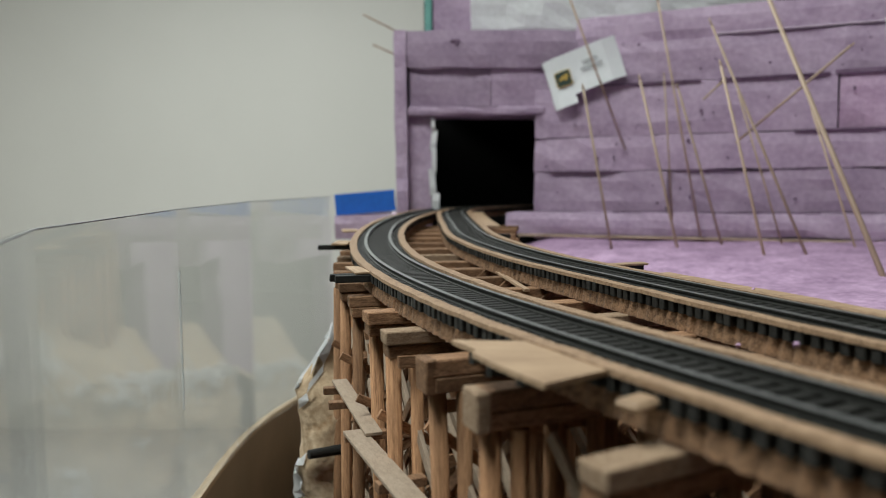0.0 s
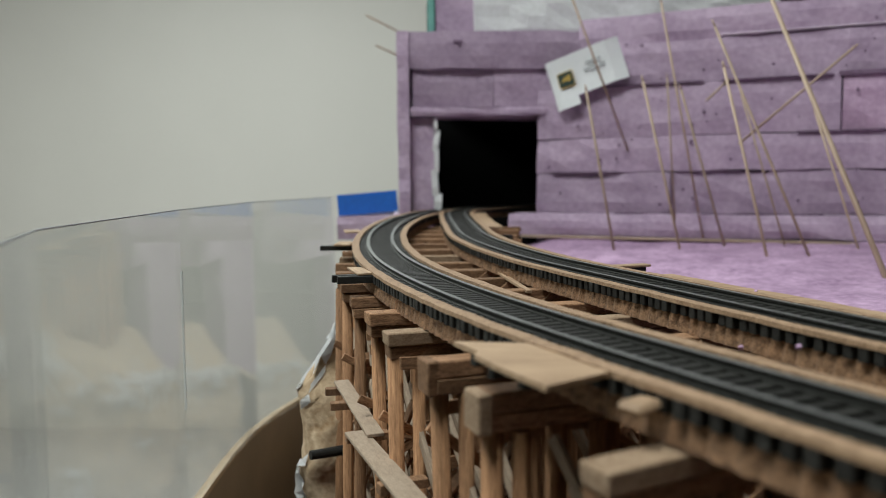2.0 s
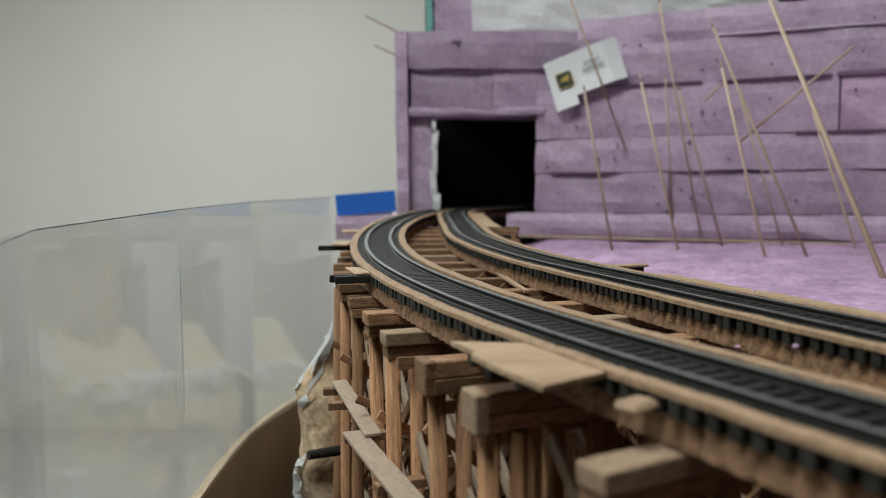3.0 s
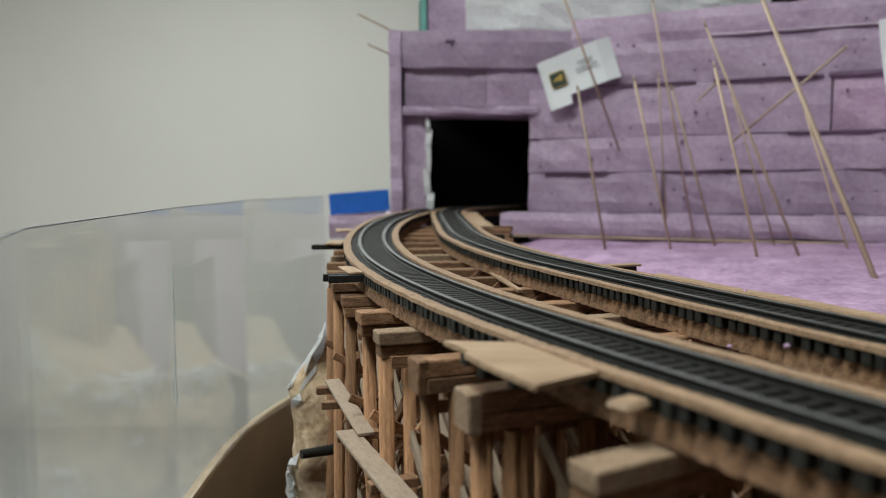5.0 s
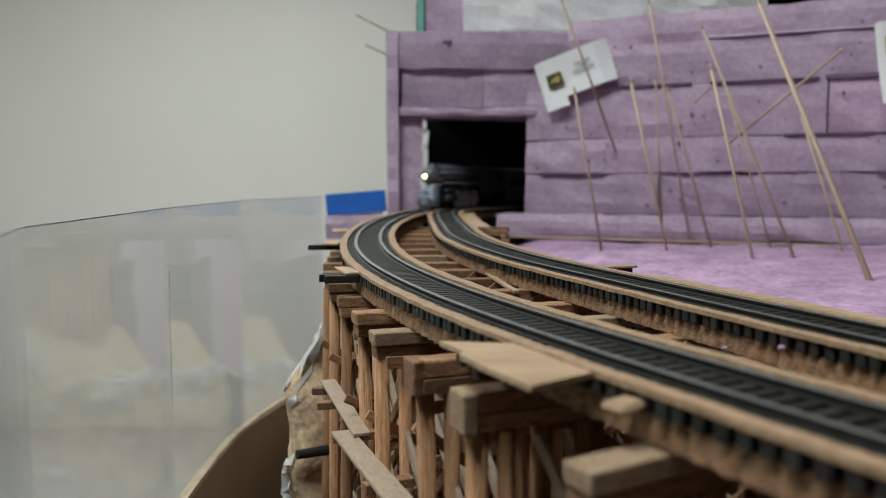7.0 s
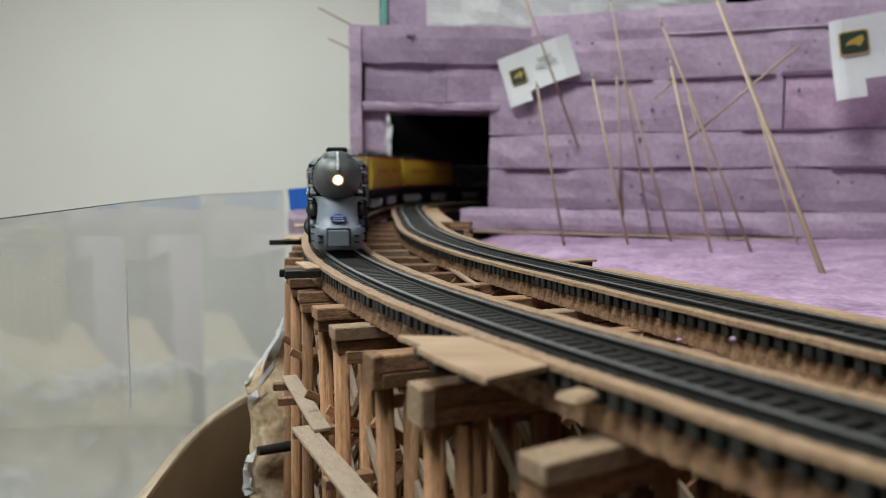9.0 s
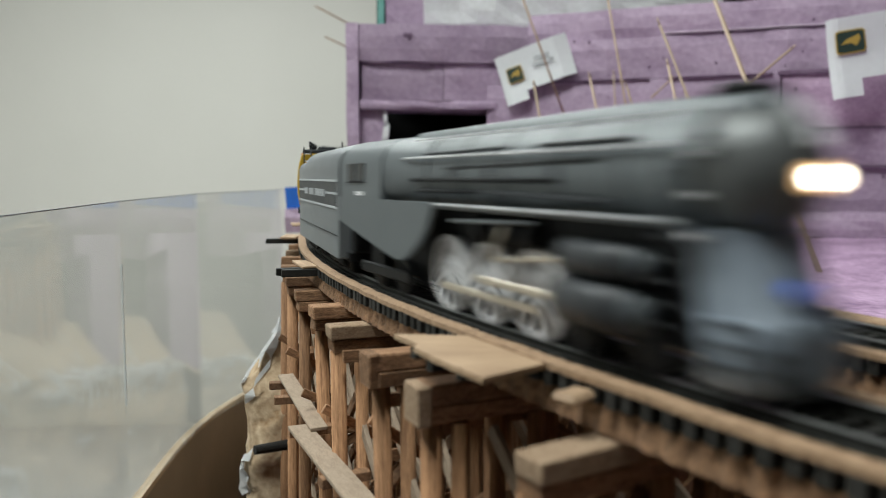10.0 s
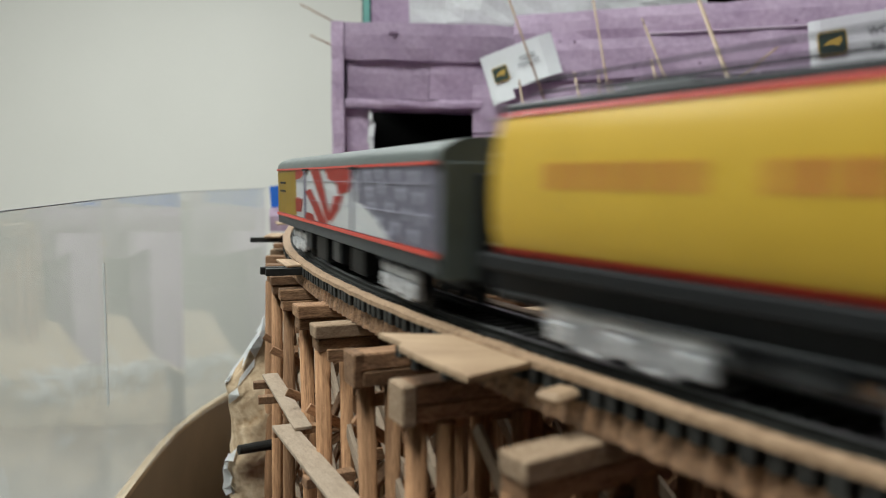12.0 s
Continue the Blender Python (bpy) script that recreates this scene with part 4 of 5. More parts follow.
def locomotive():
    t = thing("locomotive", "grey streamlined model steam locomotive with glowing headlight", "locomotive")
    cz, r = 0.0425, 0.0137
    # boiler with a rounded nose
    body = part("boiler", loft([ring(x, 0, cz, r, r) for x in (-0.016, -0.06, -0.11, -0.150)] ), GREY, t)
    soft_edges(body)
    nose = [ring(-0.016 + 0.0145 * math.sin(a), 0, cz, r * math.cos(a) + 1e-5, r * math.cos(a) + 1e-5) for a in [math.pi / 2 * i / 9 for i in range(10)]]
    soft_edges(part("nose", loft(nose), NOSE, t, "dark graphite domed nose"), 70)
    band = part("nose_band", loft([ring(x, 0, cz, r + 0.0004, r + 0.0004) for x in (-0.0185, -0.0165)]), DARK, t)
    for x in (-0.038, -0.062, -0.086, -0.110, -0.134):
        part("boiler_band", loft([ring(q, 0, cz, r + 0.00025, r + 0.00025) for q in (x, x + 0.0009)]), BANDGREY, t)
    # skyline casing along the top
    prof = [(-0.0085, 0.047), (-0.0082, 0.0545), (-0.006, 0.0572), (0, 0.0582), (0.006, 0.0572), (0.0082, 0.0545), (0.0085, 0.047)]
    soft_edges(part("skyline_casing", loft([[(x, y * k, 0.047 + (z - 0.047) * k) for y, z in prof] for x, k in ((-0.006, 0.35), (-0.011, 0.93), (-0.05, 1.0), (-0.155, 0.93))]), GREY, t))
    plain_box("stack_opening", (-0.022, -0.006, 0.0560), (-0.013, 0.006, 0.0592), DARK, t, 0.001)
    fin = []
    for i in range(11):
        a = math.pi / 2 * i / 10
        ca, sa = math.cos(a), math.sin(a)
        fin.append([(-0.016 + k * ca * 1.08, y, cz + k * sa) for k, y in ((r - 0.001, -0.0007), (r + 0.0014, -0.0005), (r + 0.0014, 0.0005), (r - 0.001, 0.0007))])
    part("nose_fin", loft(fin[2:]), SILVER, t, "bright upright fin on the nose")
    # the bezel glows warm as the lamp's halo; the lamp itself follows
    plain_rod("headlight_bezel", (-0.006, 0, 0.0412), (-0.0006, 0, 0.0412), 0.0030, LAMPHALO, t, 20)
    plain_rod("headlight", (-0.0014, 0, 0.0412), (0.0004, 0, 0.0412), 0.0019, LAMP, t, 20)
    # front shield
    rings = []
    for z, w, d in ((0.0030, 0.0126, 0.0), (0.0055, 0.0142, 0.0010), (0.0125, 0.0150, 0.0006), (0.0152, 0.0148, 0.0), (0.0160, 0.0122, -0.0010), (0.022, 0.0112, -0.0035), (0.0275, 0.0112, -0.0060), (0.0300, 0.0122, -0.0075), (0.0318, 0.0142, -0.0090)):
        row = []
        for i in range(13):
            a = -math.pi / 2 + math.pi * i / 12
            row.append((d - 0.012 + 0.0115 * abs(math.cos(a)) ** 0.6, w * math.copysign(abs(math.sin(a)) ** 0.8, math.sin(a)), z))
        row += [(d - 0.015, w, z), (d - 0.015, -w, z)]
        rings.append(row)
    soft_edges(part("front_shield", loft(rings), FRONTGREY, t, "light grey rounded front shield"), 45)
    door = plain_box("coupler_door", (-0.0010, -0.0058, 0.0050), (0.0016, 0.0058, 0.0142), FRONTGREY, t, 0.0006)
    for lo, hi in (((-0.0012, -0.0064, 0.0045), (0.0013, -0.0060, 0.0146)), ((-0.0012, 0.0060, 0.0045), (0.0013, 0.0064, 0.0146)), ((-0.0012, -0.0064, 0.0146), (0.0013, 0.0064, 0.0150))):
        plain_box("door_seam", lo, hi, DARK, t)
    bm = bmesh.new()
    rod(bm, (-0.0052, 0, 0.0203), (-0.0014, 0, 0.0203), 0.0044, 0.0044, 24)
    bmesh.ops.scale(bm, vec=(1, 1, 0.55), space=Matrix.Translation((0, 0, -0.0203)), verts=bm.verts)
    em = part("emblem", bm, BLUE, t, "blue oval emblem")
    for z in (0.0190, 0.0203, 0.0216):
        plain_box("emblem_line", (-0.0016, -0.0030, z - 0.0002), (-0.0011, 0.0030, z + 0.0002), WHITE, em)
    for sy in (-1, 1):
        for z in (0.0152, 0.0115, 0.0075):
            plain_box("step", (-0.010, sy * 0.0125, z), (-0.004, sy * 0.0150, z + 0.0006) if sy > 0 else (-0.004, sy * 0.0125 - 0.0, z + 0.0006), DARK, t) if sy > 0 else plain_box("step", (-0.010, -0.0150, z), (-0.004, -0.0125, z + 0.0006), DARK, t)
        # front ladder
        for x in (-0.018, -0.024):
            plain_rod("ladder_rail", (x, sy * 0.0165, 0.010), (x, sy * 0.0150, 0.046), 0.00040, DARK, t, 6)
        for i in range(8):
            z = 0.013 + i * 0.0042
            plain_rod("rung", (-0.018, sy * 0.0163, z), (-0.024, sy * 0.0163, z), 0.0003, BANDGREY, t, 6)
        # lamp irons, marker lights and the air hoses beside the front
        for z in (0.0300, 0.0375, 0.0450):
            plain_box("bracket", (-0.0165, sy * 0.0150 - 0.0012, z), (-0.0140, sy * 0.0150 + 0.0012, z + 0.0010), SILVER, t)
        plain_rod("marker_light", (-0.0150, sy * 0.0148, 0.0488), (-0.0118, sy * 0.0148, 0.0488), 0.0011, DARK, t, 10)
        plain_rod("air_hose", (-0.0120, sy * 0.0158, 0.0060), (-0.0150, sy * 0.0162, 0.0290), 0.0006, DARK, t, 8)
        for z in (0.0070, 0.0105):
            plain_box("vent_slot", (-0.0042, sy * 0.0098 - 0.0014, z), (0.0004, sy * 0.0098 + 0.0014, z + 0.0007), DARK, t)
        # running board, handrail, pipes along the boiler
        y0, y1 = sorted((sy * 0.0115, sy * 0.0168))
        plain_box("running_board", (-0.150, y0, 0.0318), (-0.018, y1, 0.0334), GREY, t, 0.0004)
        plain_rod("handrail", (-0.150, sy * 0.0142, 0.0475), (-0.020, sy * 0.0142, 0.0475), 0.00040, SILVER, t, 6)
        for i in range(6):
            plain_rod("handrail_post", (-0.03 - i * 0.022, sy * 0.0118, 0.0470), (-0.03 - i * 0.022, sy * 0.0140, 0.0475), 0.0004, DARK, t, 6)
        plain_rod("pipe", (-0.145, sy * 0.0136, 0.0405), (-0.060, sy * 0.0136, 0.0405), 0.0007, DARK, t, 8)
        plain_rod("pipe", (-0.120, sy * 0.0134, 0.0440), (-0.045, sy * 0.0134, 0.0450), 0.0005, DARK, t, 8)
        plain_rod("grab_rail", (-0.150, sy * 0.0096, 0.0538), (-0.024, sy * 0.0096, 0.0538), 0.0003, SILVER, t, 6)
        y0, y1 = sorted((sy * 0.0060, sy * 0.0094))
        plain_box("casing_foot", (-0.152, y0, 0.0507), (-0.014, y1, 0.0512), DARK, t)
        plain_rod("board_edge", (-0.150, sy * 0.0169, 0.0331), (-0.020, sy * 0.0169, 0.0331), 0.0003, SILVER, t, 6)
        for i, (xa, za, xb, zb, rr) in enumerate(((-0.140, 0.0368, -0.100, 0.0372, 0.0006), (-0.095, 0.0372, -0.040, 0.0360, 0.0005), (-0.070, 0.0490, -0.034, 0.0492, 0.0006),
                                                  (-0.135, 0.0487, -0.085, 0.0490, 0.0005), (-0.052, 0.0340, -0.048, 0.0462, 0.0005), (-0.092, 0.0340, -0.089, 0.0445, 0.0005))):
            q = 0.0003 + math.sqrt(max(0, r * r - (max(abs(za - cz), abs(zb - cz)) - 0.002) ** 2))
            plain_rod("pipe", (xa, sy * q, za), (xb, sy * q, zb), rr, (DARK, BANDGREY)[i % 2], t, 6)
        for x in (-0.064, -0.096, -0.118):
            y0, y1 = sorted((sy * 0.0120, sy * 0.0140))
            plain_box("valve_box", (x, y0, 0.0415), (x + 0.0035, y1, 0.0440), BANDGREY, t, 0.0004)
        plain_rod("hanging_pipe", (-0.068, sy * 0.0155, 0.0300), (-0.112, sy * 0.0155, 0.0285), 0.0006, GREY, t, 6)
        plain_rod("valve_rod", (-0.054, sy * 0.0140, 0.0225), (-0.089, sy * 0.0146, 0.0190), 0.0007, RODMETAL, t, 6)
        plain_rod("valve_link", (-0.089, sy * 0.0146, 0.0190), (-0.083, sy * 0.0148, 0.0290), 0.0007, RODMETAL, t, 6)
        # pumps, cylinder and valve chest
        for a, b, rr in (((-0.056, sy * 0.0135, 0.0135), (-0.031, sy * 0.0135, 0.0135), 0.0056), ((-0.055, sy * 0.0135, 0.0235), (-0.030, sy * 0.0135, 0.0235), 0.0042)):
            c = plain_rod("cylinder", a, b, rr, BANDGREY, t, 18)
            plain_rod("cylinder_head", (b[0], b[1], b[2]), (b[0] + 0.0016, b[1], b[2]), rr * 0.8, GREY, c, 16)
        for x in (-0.075, -0.086, -0.098):
            plain_rod("air_pump", (x, sy * 0.0125, 0.023), (x, sy * 0.0125, 0.031), 0.0028, DARK, t, 12)
        # skirt below the cab with the arch over the last driver
        out = [(-0.122, 0.0318), (-0.126, 0.0255), (-0.1315, 0.0205), (-0.138, 0.0165), (-0.145, 0.0138), (-0.152, 0.0136), (-0.180, 0.0185), (-0.209, 0.0240), (-0.209, 0.0335), (-0.122, 0.0335)]
        bm = bmesh.new()
        lo = [bm.verts.new((x, sy * 0.0158, z)) for x, z in out]
        hi = [bm.verts.new((x, sy * 0.0172, z)) for x, z in out]
        bm.faces.new(lo), bm.faces.new(hi[::-1])
        for j in range(len(out)):
            bm.faces.new((lo[j], lo[(j + 1) % len(out)], hi[(j + 1) % len(out)], hi[j]))
        bmesh.ops.recalc_face_normals(bm, faces=bm.faces)
        part("cab_skirt", bm, GREY, t)
    # frame and firebox; a black fill makes the shade behind the wheels
    plain_box("frame", (-0.205, -0.0050, 0.006), (-0.025, 0.0050, 0.030), DARK, t)
    plain_box("ash_pan", (-0.150, -0.0085, 0.012), (-0.026, 0.0085, 0.0335), DARK, t)

    def oval(x, ry, rz, p):
        return [(x, ry * math.copysign(abs(math.cos(a)) ** p, math.cos(a)), cz + rz * math.copysign(abs(math.sin(a)) ** p, math.sin(a))) for a in [2 * math.pi * i / 28 for i in range(28)]]

    soft_edges(part("firebox_casing", loft([oval(-0.136, 0.0133, 0.0134, 1.0), oval(-0.146, 0.0140, 0.0134, 0.92), oval(-0.158, 0.0158, 0.0132, 0.78), oval(-0.166, 0.0168, 0.0131, 0.68)]), GREY, t), 60)
    # cab
    roof = shell_outline(0.0342, 0.030, 0.0558, 0.0125, n=14)
    cab = soft_edges(part("cab", extrude(roof, -0.207, -0.164), GREY, t))
    for sy in (-1, 1):
        for x in (-0.198, -0.188):
            y0, y1 = sorted((sy * 0.0166, sy * 0.0175))
            w = plain_box("window", (x, y0, 0.0400), (x + 0.0075, y1, 0.0465), GLAZE, cab)
            plain_box("window_sill", (x - 0.0006, y0, 0.0391), (x + 0.0081, y1 + (0.0003 if sy > 0 else 0), 0.0399), DARK, w)
        n = 4
        for i in range(n):
            y0, y1 = sorted((sy * 0.0168, sy * 0.01725))
            plain_box("number_bar", (-0.190 + i * 0.0022, y0, 0.0345), (-0.1885 + i * 0.0022, y1 + (0.0001 if sy > 0 else 0), 0.0360), WHITE, cab)
    # wheels
    big, lead, trail = wheel_mesh(DRIVER_R, 0.0030, 12), small_wheel_mesh(0.0054, 0.0026), small_wheel_mesh(0.0062, 0.0026)
    for sy in (-1, 1):
        for x in (-0.0735, -0.098, -0.1225):
            w = mesh_part("driver_wheel", big, SILVER, t, "silver spoked driving wheel")
            w.location = (x, sy * 0.0094, DRIVER_R)
            wheel_insides(w, DRIVER_R, 0.0030, 12, INSIDES)
            SPINNING.append((w, w.location.copy(), DRIVER_R))
        for x in (-0.032, -0.055):
            mesh_part("lead_wheel", lead, DARK, t).location = (x, sy * 0.0090, 0.0054)
        for x in (-0.160, -0.182):
            mesh_part("trailing_wheel", trail, DARK, t).location = (x, sy * 0.0090, 0.0062)
        rodpart = plain_box("side_rod", (-0.0275, -0.0007, -0.0011), (0.0275, 0.0007, 0.0011), RODMETAL, t, 0.0004, "pale metal side rod")
        CRANKS.append((rodpart, Vector((-0.098, sy * 0.0124, DRIVER_R)), 0.0042))
        plain_box("main_rod", (-0.098, sy * 0.0144 - 0.0006, 0.0118), (-0.055, sy * 0.0144 + 0.0006, 0.0140), RODMETAL, t, 0.0004, "pale metal main rod")
        plain_box("truck_frame", (-0.196, sy * 0.0118 - 0.0008, 0.0045), (-0.148, sy * 0.0118 + 0.0008, 0.0088), DARK, t, 0.0006)
    return t


def bogie(parent, x, axles, pitch, r, mat, name="truck"):
    wheel = small_wheel_mesh(r, 0.0024)
    half = pitch * (axles - 1) / 2
    for sy in (-1, 1):
        bm = bmesh.new()
        y0, y1 = sorted((sy * 0.0122, sy * 0.0142))
        for i in range(axles * 2 - 1):
            c = x - half + pitch * i / 2
            box(bm, (c - 0.0029, y0 + (0.0005 if i % 2 else 0), r + 0.0026), (c + 0.0029, y1 - (0.0005 if i % 2 else 0), r + (0.0068 if i % 2 == 0 else 0.0058)), bevel=0.0008)
        box(bm, (x - half - 0.005, y0 + 0.0006, r + 0.0030), (x + half + 0.005, y1 - 0.0006, r + 0.0048), bevel=0.0004)
        for i in range(axles):
            c = x - half + pitch * i
            box(bm, (c - 0.0028, y0 - 0.0004, r - 0.0024), (c + 0.0028, y1 + 0.0004, r + 0.0026), bevel=0.0006)
        for i in range(axles - 1):
            c = x - half + pitch * (i + 0.5)
            for k in (-1, 1):
                rod(bm, (c + k * 0.0016, (y0 + y1) / 2, r - 0.0030), (c + k * 0.0016, (y0 + y1) / 2, r + 0.0030), 0.0013, 0.0013, 8)
            box(bm, (c - 0.0034, y0, r - 0.0036), (c + 0.0034, y1, r - 0.0026), bevel=0.0003)
        tr = part(name, bm, mat, parent)
        for i in range(axles):
            w = mesh_part("wheel", wheel, DARK, tr)
            w.location = (x - half + pitch * i, sy * 0.0090, r)


TENDERGREY = material("satin_grey_tender_paint", (0.140, 0.152, 0.160), 0.42, second=(0.12, 0.13, 0.138), scale=45, bump=0.0001)
LINEGREY = material("silver_grey_line_paint", (0.42, 0.44, 0.46), 0.45, second=(0.36, 0.38, 0.40), scale=60)


def tender():
    L = 0.158
    t = thing("tender", "grey streamlined tender with dark band and white lines", "tender")
    tall, low = shell_outline(0.0350, 0.0070, 0.0560, 0.011, n=12), shell_outline(0.0350, 0.0070, 0.0515, 0.0065, n=12)
    rings = []
    for x, k, o in ((-L, 0.97, low), (-L + 0.0025, 1, low), (-L + 0.024, 1, low), (-L + 0.029, 1, [(y, (z + q[1]) / 2) for (y, z), q in zip(low, tall)]), (-L + 0.034, 1, tall), (-0.0115, 1, tall), (-0.0095, 0.97, tall)):
        rings.append([(x, y * k, 0.03 + (z - 0.03) * k) for y, z in o])
    hull = soft_edges(part("body", loft(rings), TENDERGREY, t), 50)
    for sy in (-1, 1):
        y0, y1 = sorted((sy * 0.0174, sy * 0.01765))
        plain_box("band", (-L + 0.003, y0, 0.0285), (-0.012, y1, 0.0400), BANDGREY, t)
        y0, y1 = sorted((sy * 0.0174, sy * 0.0179))
        for z in (0.0395, 0.0340, 0.0280):
            if z == 0.0340:
                plain_box("white_line", (-L + 0.003, y0, z), (-0.129, y1, z + 0.0009), LINEGREY, t)
                plain_box("white_line", (-0.042, y0, z), (-0.012, y1, z + 0.0009), LINEGREY, t)
            else:
                plain_box("white_line", (-L + 0.003, y0, z), (-0.012, y1, z + 0.0009), LINEGREY, t)
        x = -0.126
        for n in (3, 4, 7):
            for i in range(n):
                plain_box("letter_bar", (x, y0, 0.0324), (x + 0.0030, y1, 0.0358), LINEGREY, t)
                x += 0.0050
            x += 0.005
        plain_box("seam", (-L + 0.003, y0, 0.0165), (-0.012, sy * 0.0177 if sy > 0 else y1, 0.0168), DARK, t)
    # black block added to fill the gap to the cab with shade
    plain_box("front_shade", (-0.0105, -0.0120, 0.010), (-0.001, 0.0120, 0.049), DARK, t, 0.0008, "black block for the shade before the tender")
    plain_box("underframe", (-L + 0.004, -0.0135, 0.006), (-0.006, 0.0135, 0.0095), DARK, t)
    bogie(t, -0.035, 3, 0.0150, 0.0056, DARK)
    bogie(t, -0.119, 3, 0.0150, 0.0056, DARK)
    return t


def water_tender():
    L = 0.170
    t = thing("water_tender", "yellow water tender with red stripes and silver trucks", "water tender", group="yellow water tenders")
    prof = [(-0.0140, 0.0218), (-0.0163, 0.0222), (-0.0171, 0.0240), (-0.0179, 0.0275), (-0.0184, 0.0330), (-0.0184, 0.0385), (-0.0179, 0.0445), (-0.0170, 0.0500), (-0.0154, 0.0552), (-0.0146, 0.0562)]
    prof = prof + [(-y, z) for y, z in prof[::-1]]
    soft_edges(part("tank", extrude(prof, -L + 0.010, -0.006, 0.04), YELLOW, t), 55)
    for sy in (-1, 1):
        for (ya, za), (yb, zb), nm in (((0.0155, 0.0554), (0.0148, 0.0565), "top_stripe"), ((0.0163, 0.0222), (0.0171, 0.0240), "bottom_stripe")):
            bm = bmesh.new()
            q = [bm.verts.new((x, sy * (y + 0.00035), z)) for x, y, z in ((-L + 0.012, ya, za), (-0.008, ya, za), (-0.008, yb, zb), (-L + 0.012, yb, zb))]
            f = bm.faces.new(q)
            bmesh.ops.solidify(bm, geom=[f], thickness=0.0006)
            part(nm, bm, RED, t)
        for x, n, pitch in ((-0.1375, 5, 0.0090), (-0.0815, 7, 0.0079)):
            for i in range(n):
                y0, y1 = sorted((sy * 0.0176, sy * 0.01855))
                plain_box("letter_bar", (x, y0, 0.0382), (x + 0.0050, y1, 0.0440), RUST, t)
                x += pitch
        # frame, side sill
        y0, y1 = sorted((sy * 0.0120, sy * 0.0178))
        plain_box("side_sill", (-L + 0.005, y0, 0.0180), (-0.003, y1, 0.0219), DARK, t, 0.0005)
        plain_rod("air_pipe", (-L + 0.01, sy * 0.0150, 0.0125), (-0.01, sy * 0.0150, 0.0125), 0.0005, BANDGREY, t, 6)
        # deck rail
        for z in (0.0610, 0.0638):
            plain_rod("deck_rail", (-L + 0.018, sy * 0.0105, z), (-0.018, sy * 0.0105, z), 0.0003, DARK, t, 6)
        for i in range(8):
            x = -0.018 - i * (L - 0.036) / 7
            plain_rod("rail_post", (x, sy * 0.0105, 0.0580), (x, sy * 0.0105, 0.0640), 0.0004, DARK, t, 6)
        for e in (-0.0035, -L + 0.0035):
            plain_rod("ladder_rail", (e, sy * 0.009, 0.016), (e, sy * 0.009, 0.060), 0.0004, DARK, t, 6)
            plain_rod("ladder_rail", (e, sy * 0.0135, 0.016), (e, sy * 0.0135, 0.060), 0.0004, DARK, t, 6)
            for i in range(9):
                plain_rod("rung", (e, sy * 0.009, 0.019 + i * 0.0046), (e, sy * 0.0135, 0.019 + i * 0.0046), 0.0003, SILVER, t, 6)
    plain_box("deck", (-L + 0.011, -0.0146, 0.0560), (-0.007, 0.0146, 0.0586), BANDGREY, t, 0.0006)
    for x in (-0.05, -0.12):
        plain_box("hatch", (x - 0.012, -0.006, 0.0584), (x + 0.012, 0.006, 0.0610), BANDGREY, t, 0.0008)
    plain_box("underframe", (-L + 0.002, -0.0105, 0.0095), (-0.002, 0.0105, 0.0200), DARK, t)
    for x in (-0.076, -0.094):
        plain_rod("reservoir", (x - 0.007, -0.0105, 0.0085), (x + 0.007, -0.0105, 0.0085), 0.0032, BANDGREY, t, 12)
    bogie(t, -0.038, 3, 0.0190, 0.0056, SILVER, "truck")
    bogie(t, -0.119, 3, 0.0190, 0.0056, SILVER, "truck")
    return t


def flat_patch(parent, name, pts, sy, y, mat):
    bm = bmesh.new()
    f = bm.faces.new([bm.verts.new((x, sy * y, z)) for x, z in pts])
    bmesh.ops.solidify(bm, geom=[f], thickness=0.00025 * sy)
    bmesh.ops.recalc_face_normals(bm, faces=bm.faces)
    return part(name, bm, mat, parent)


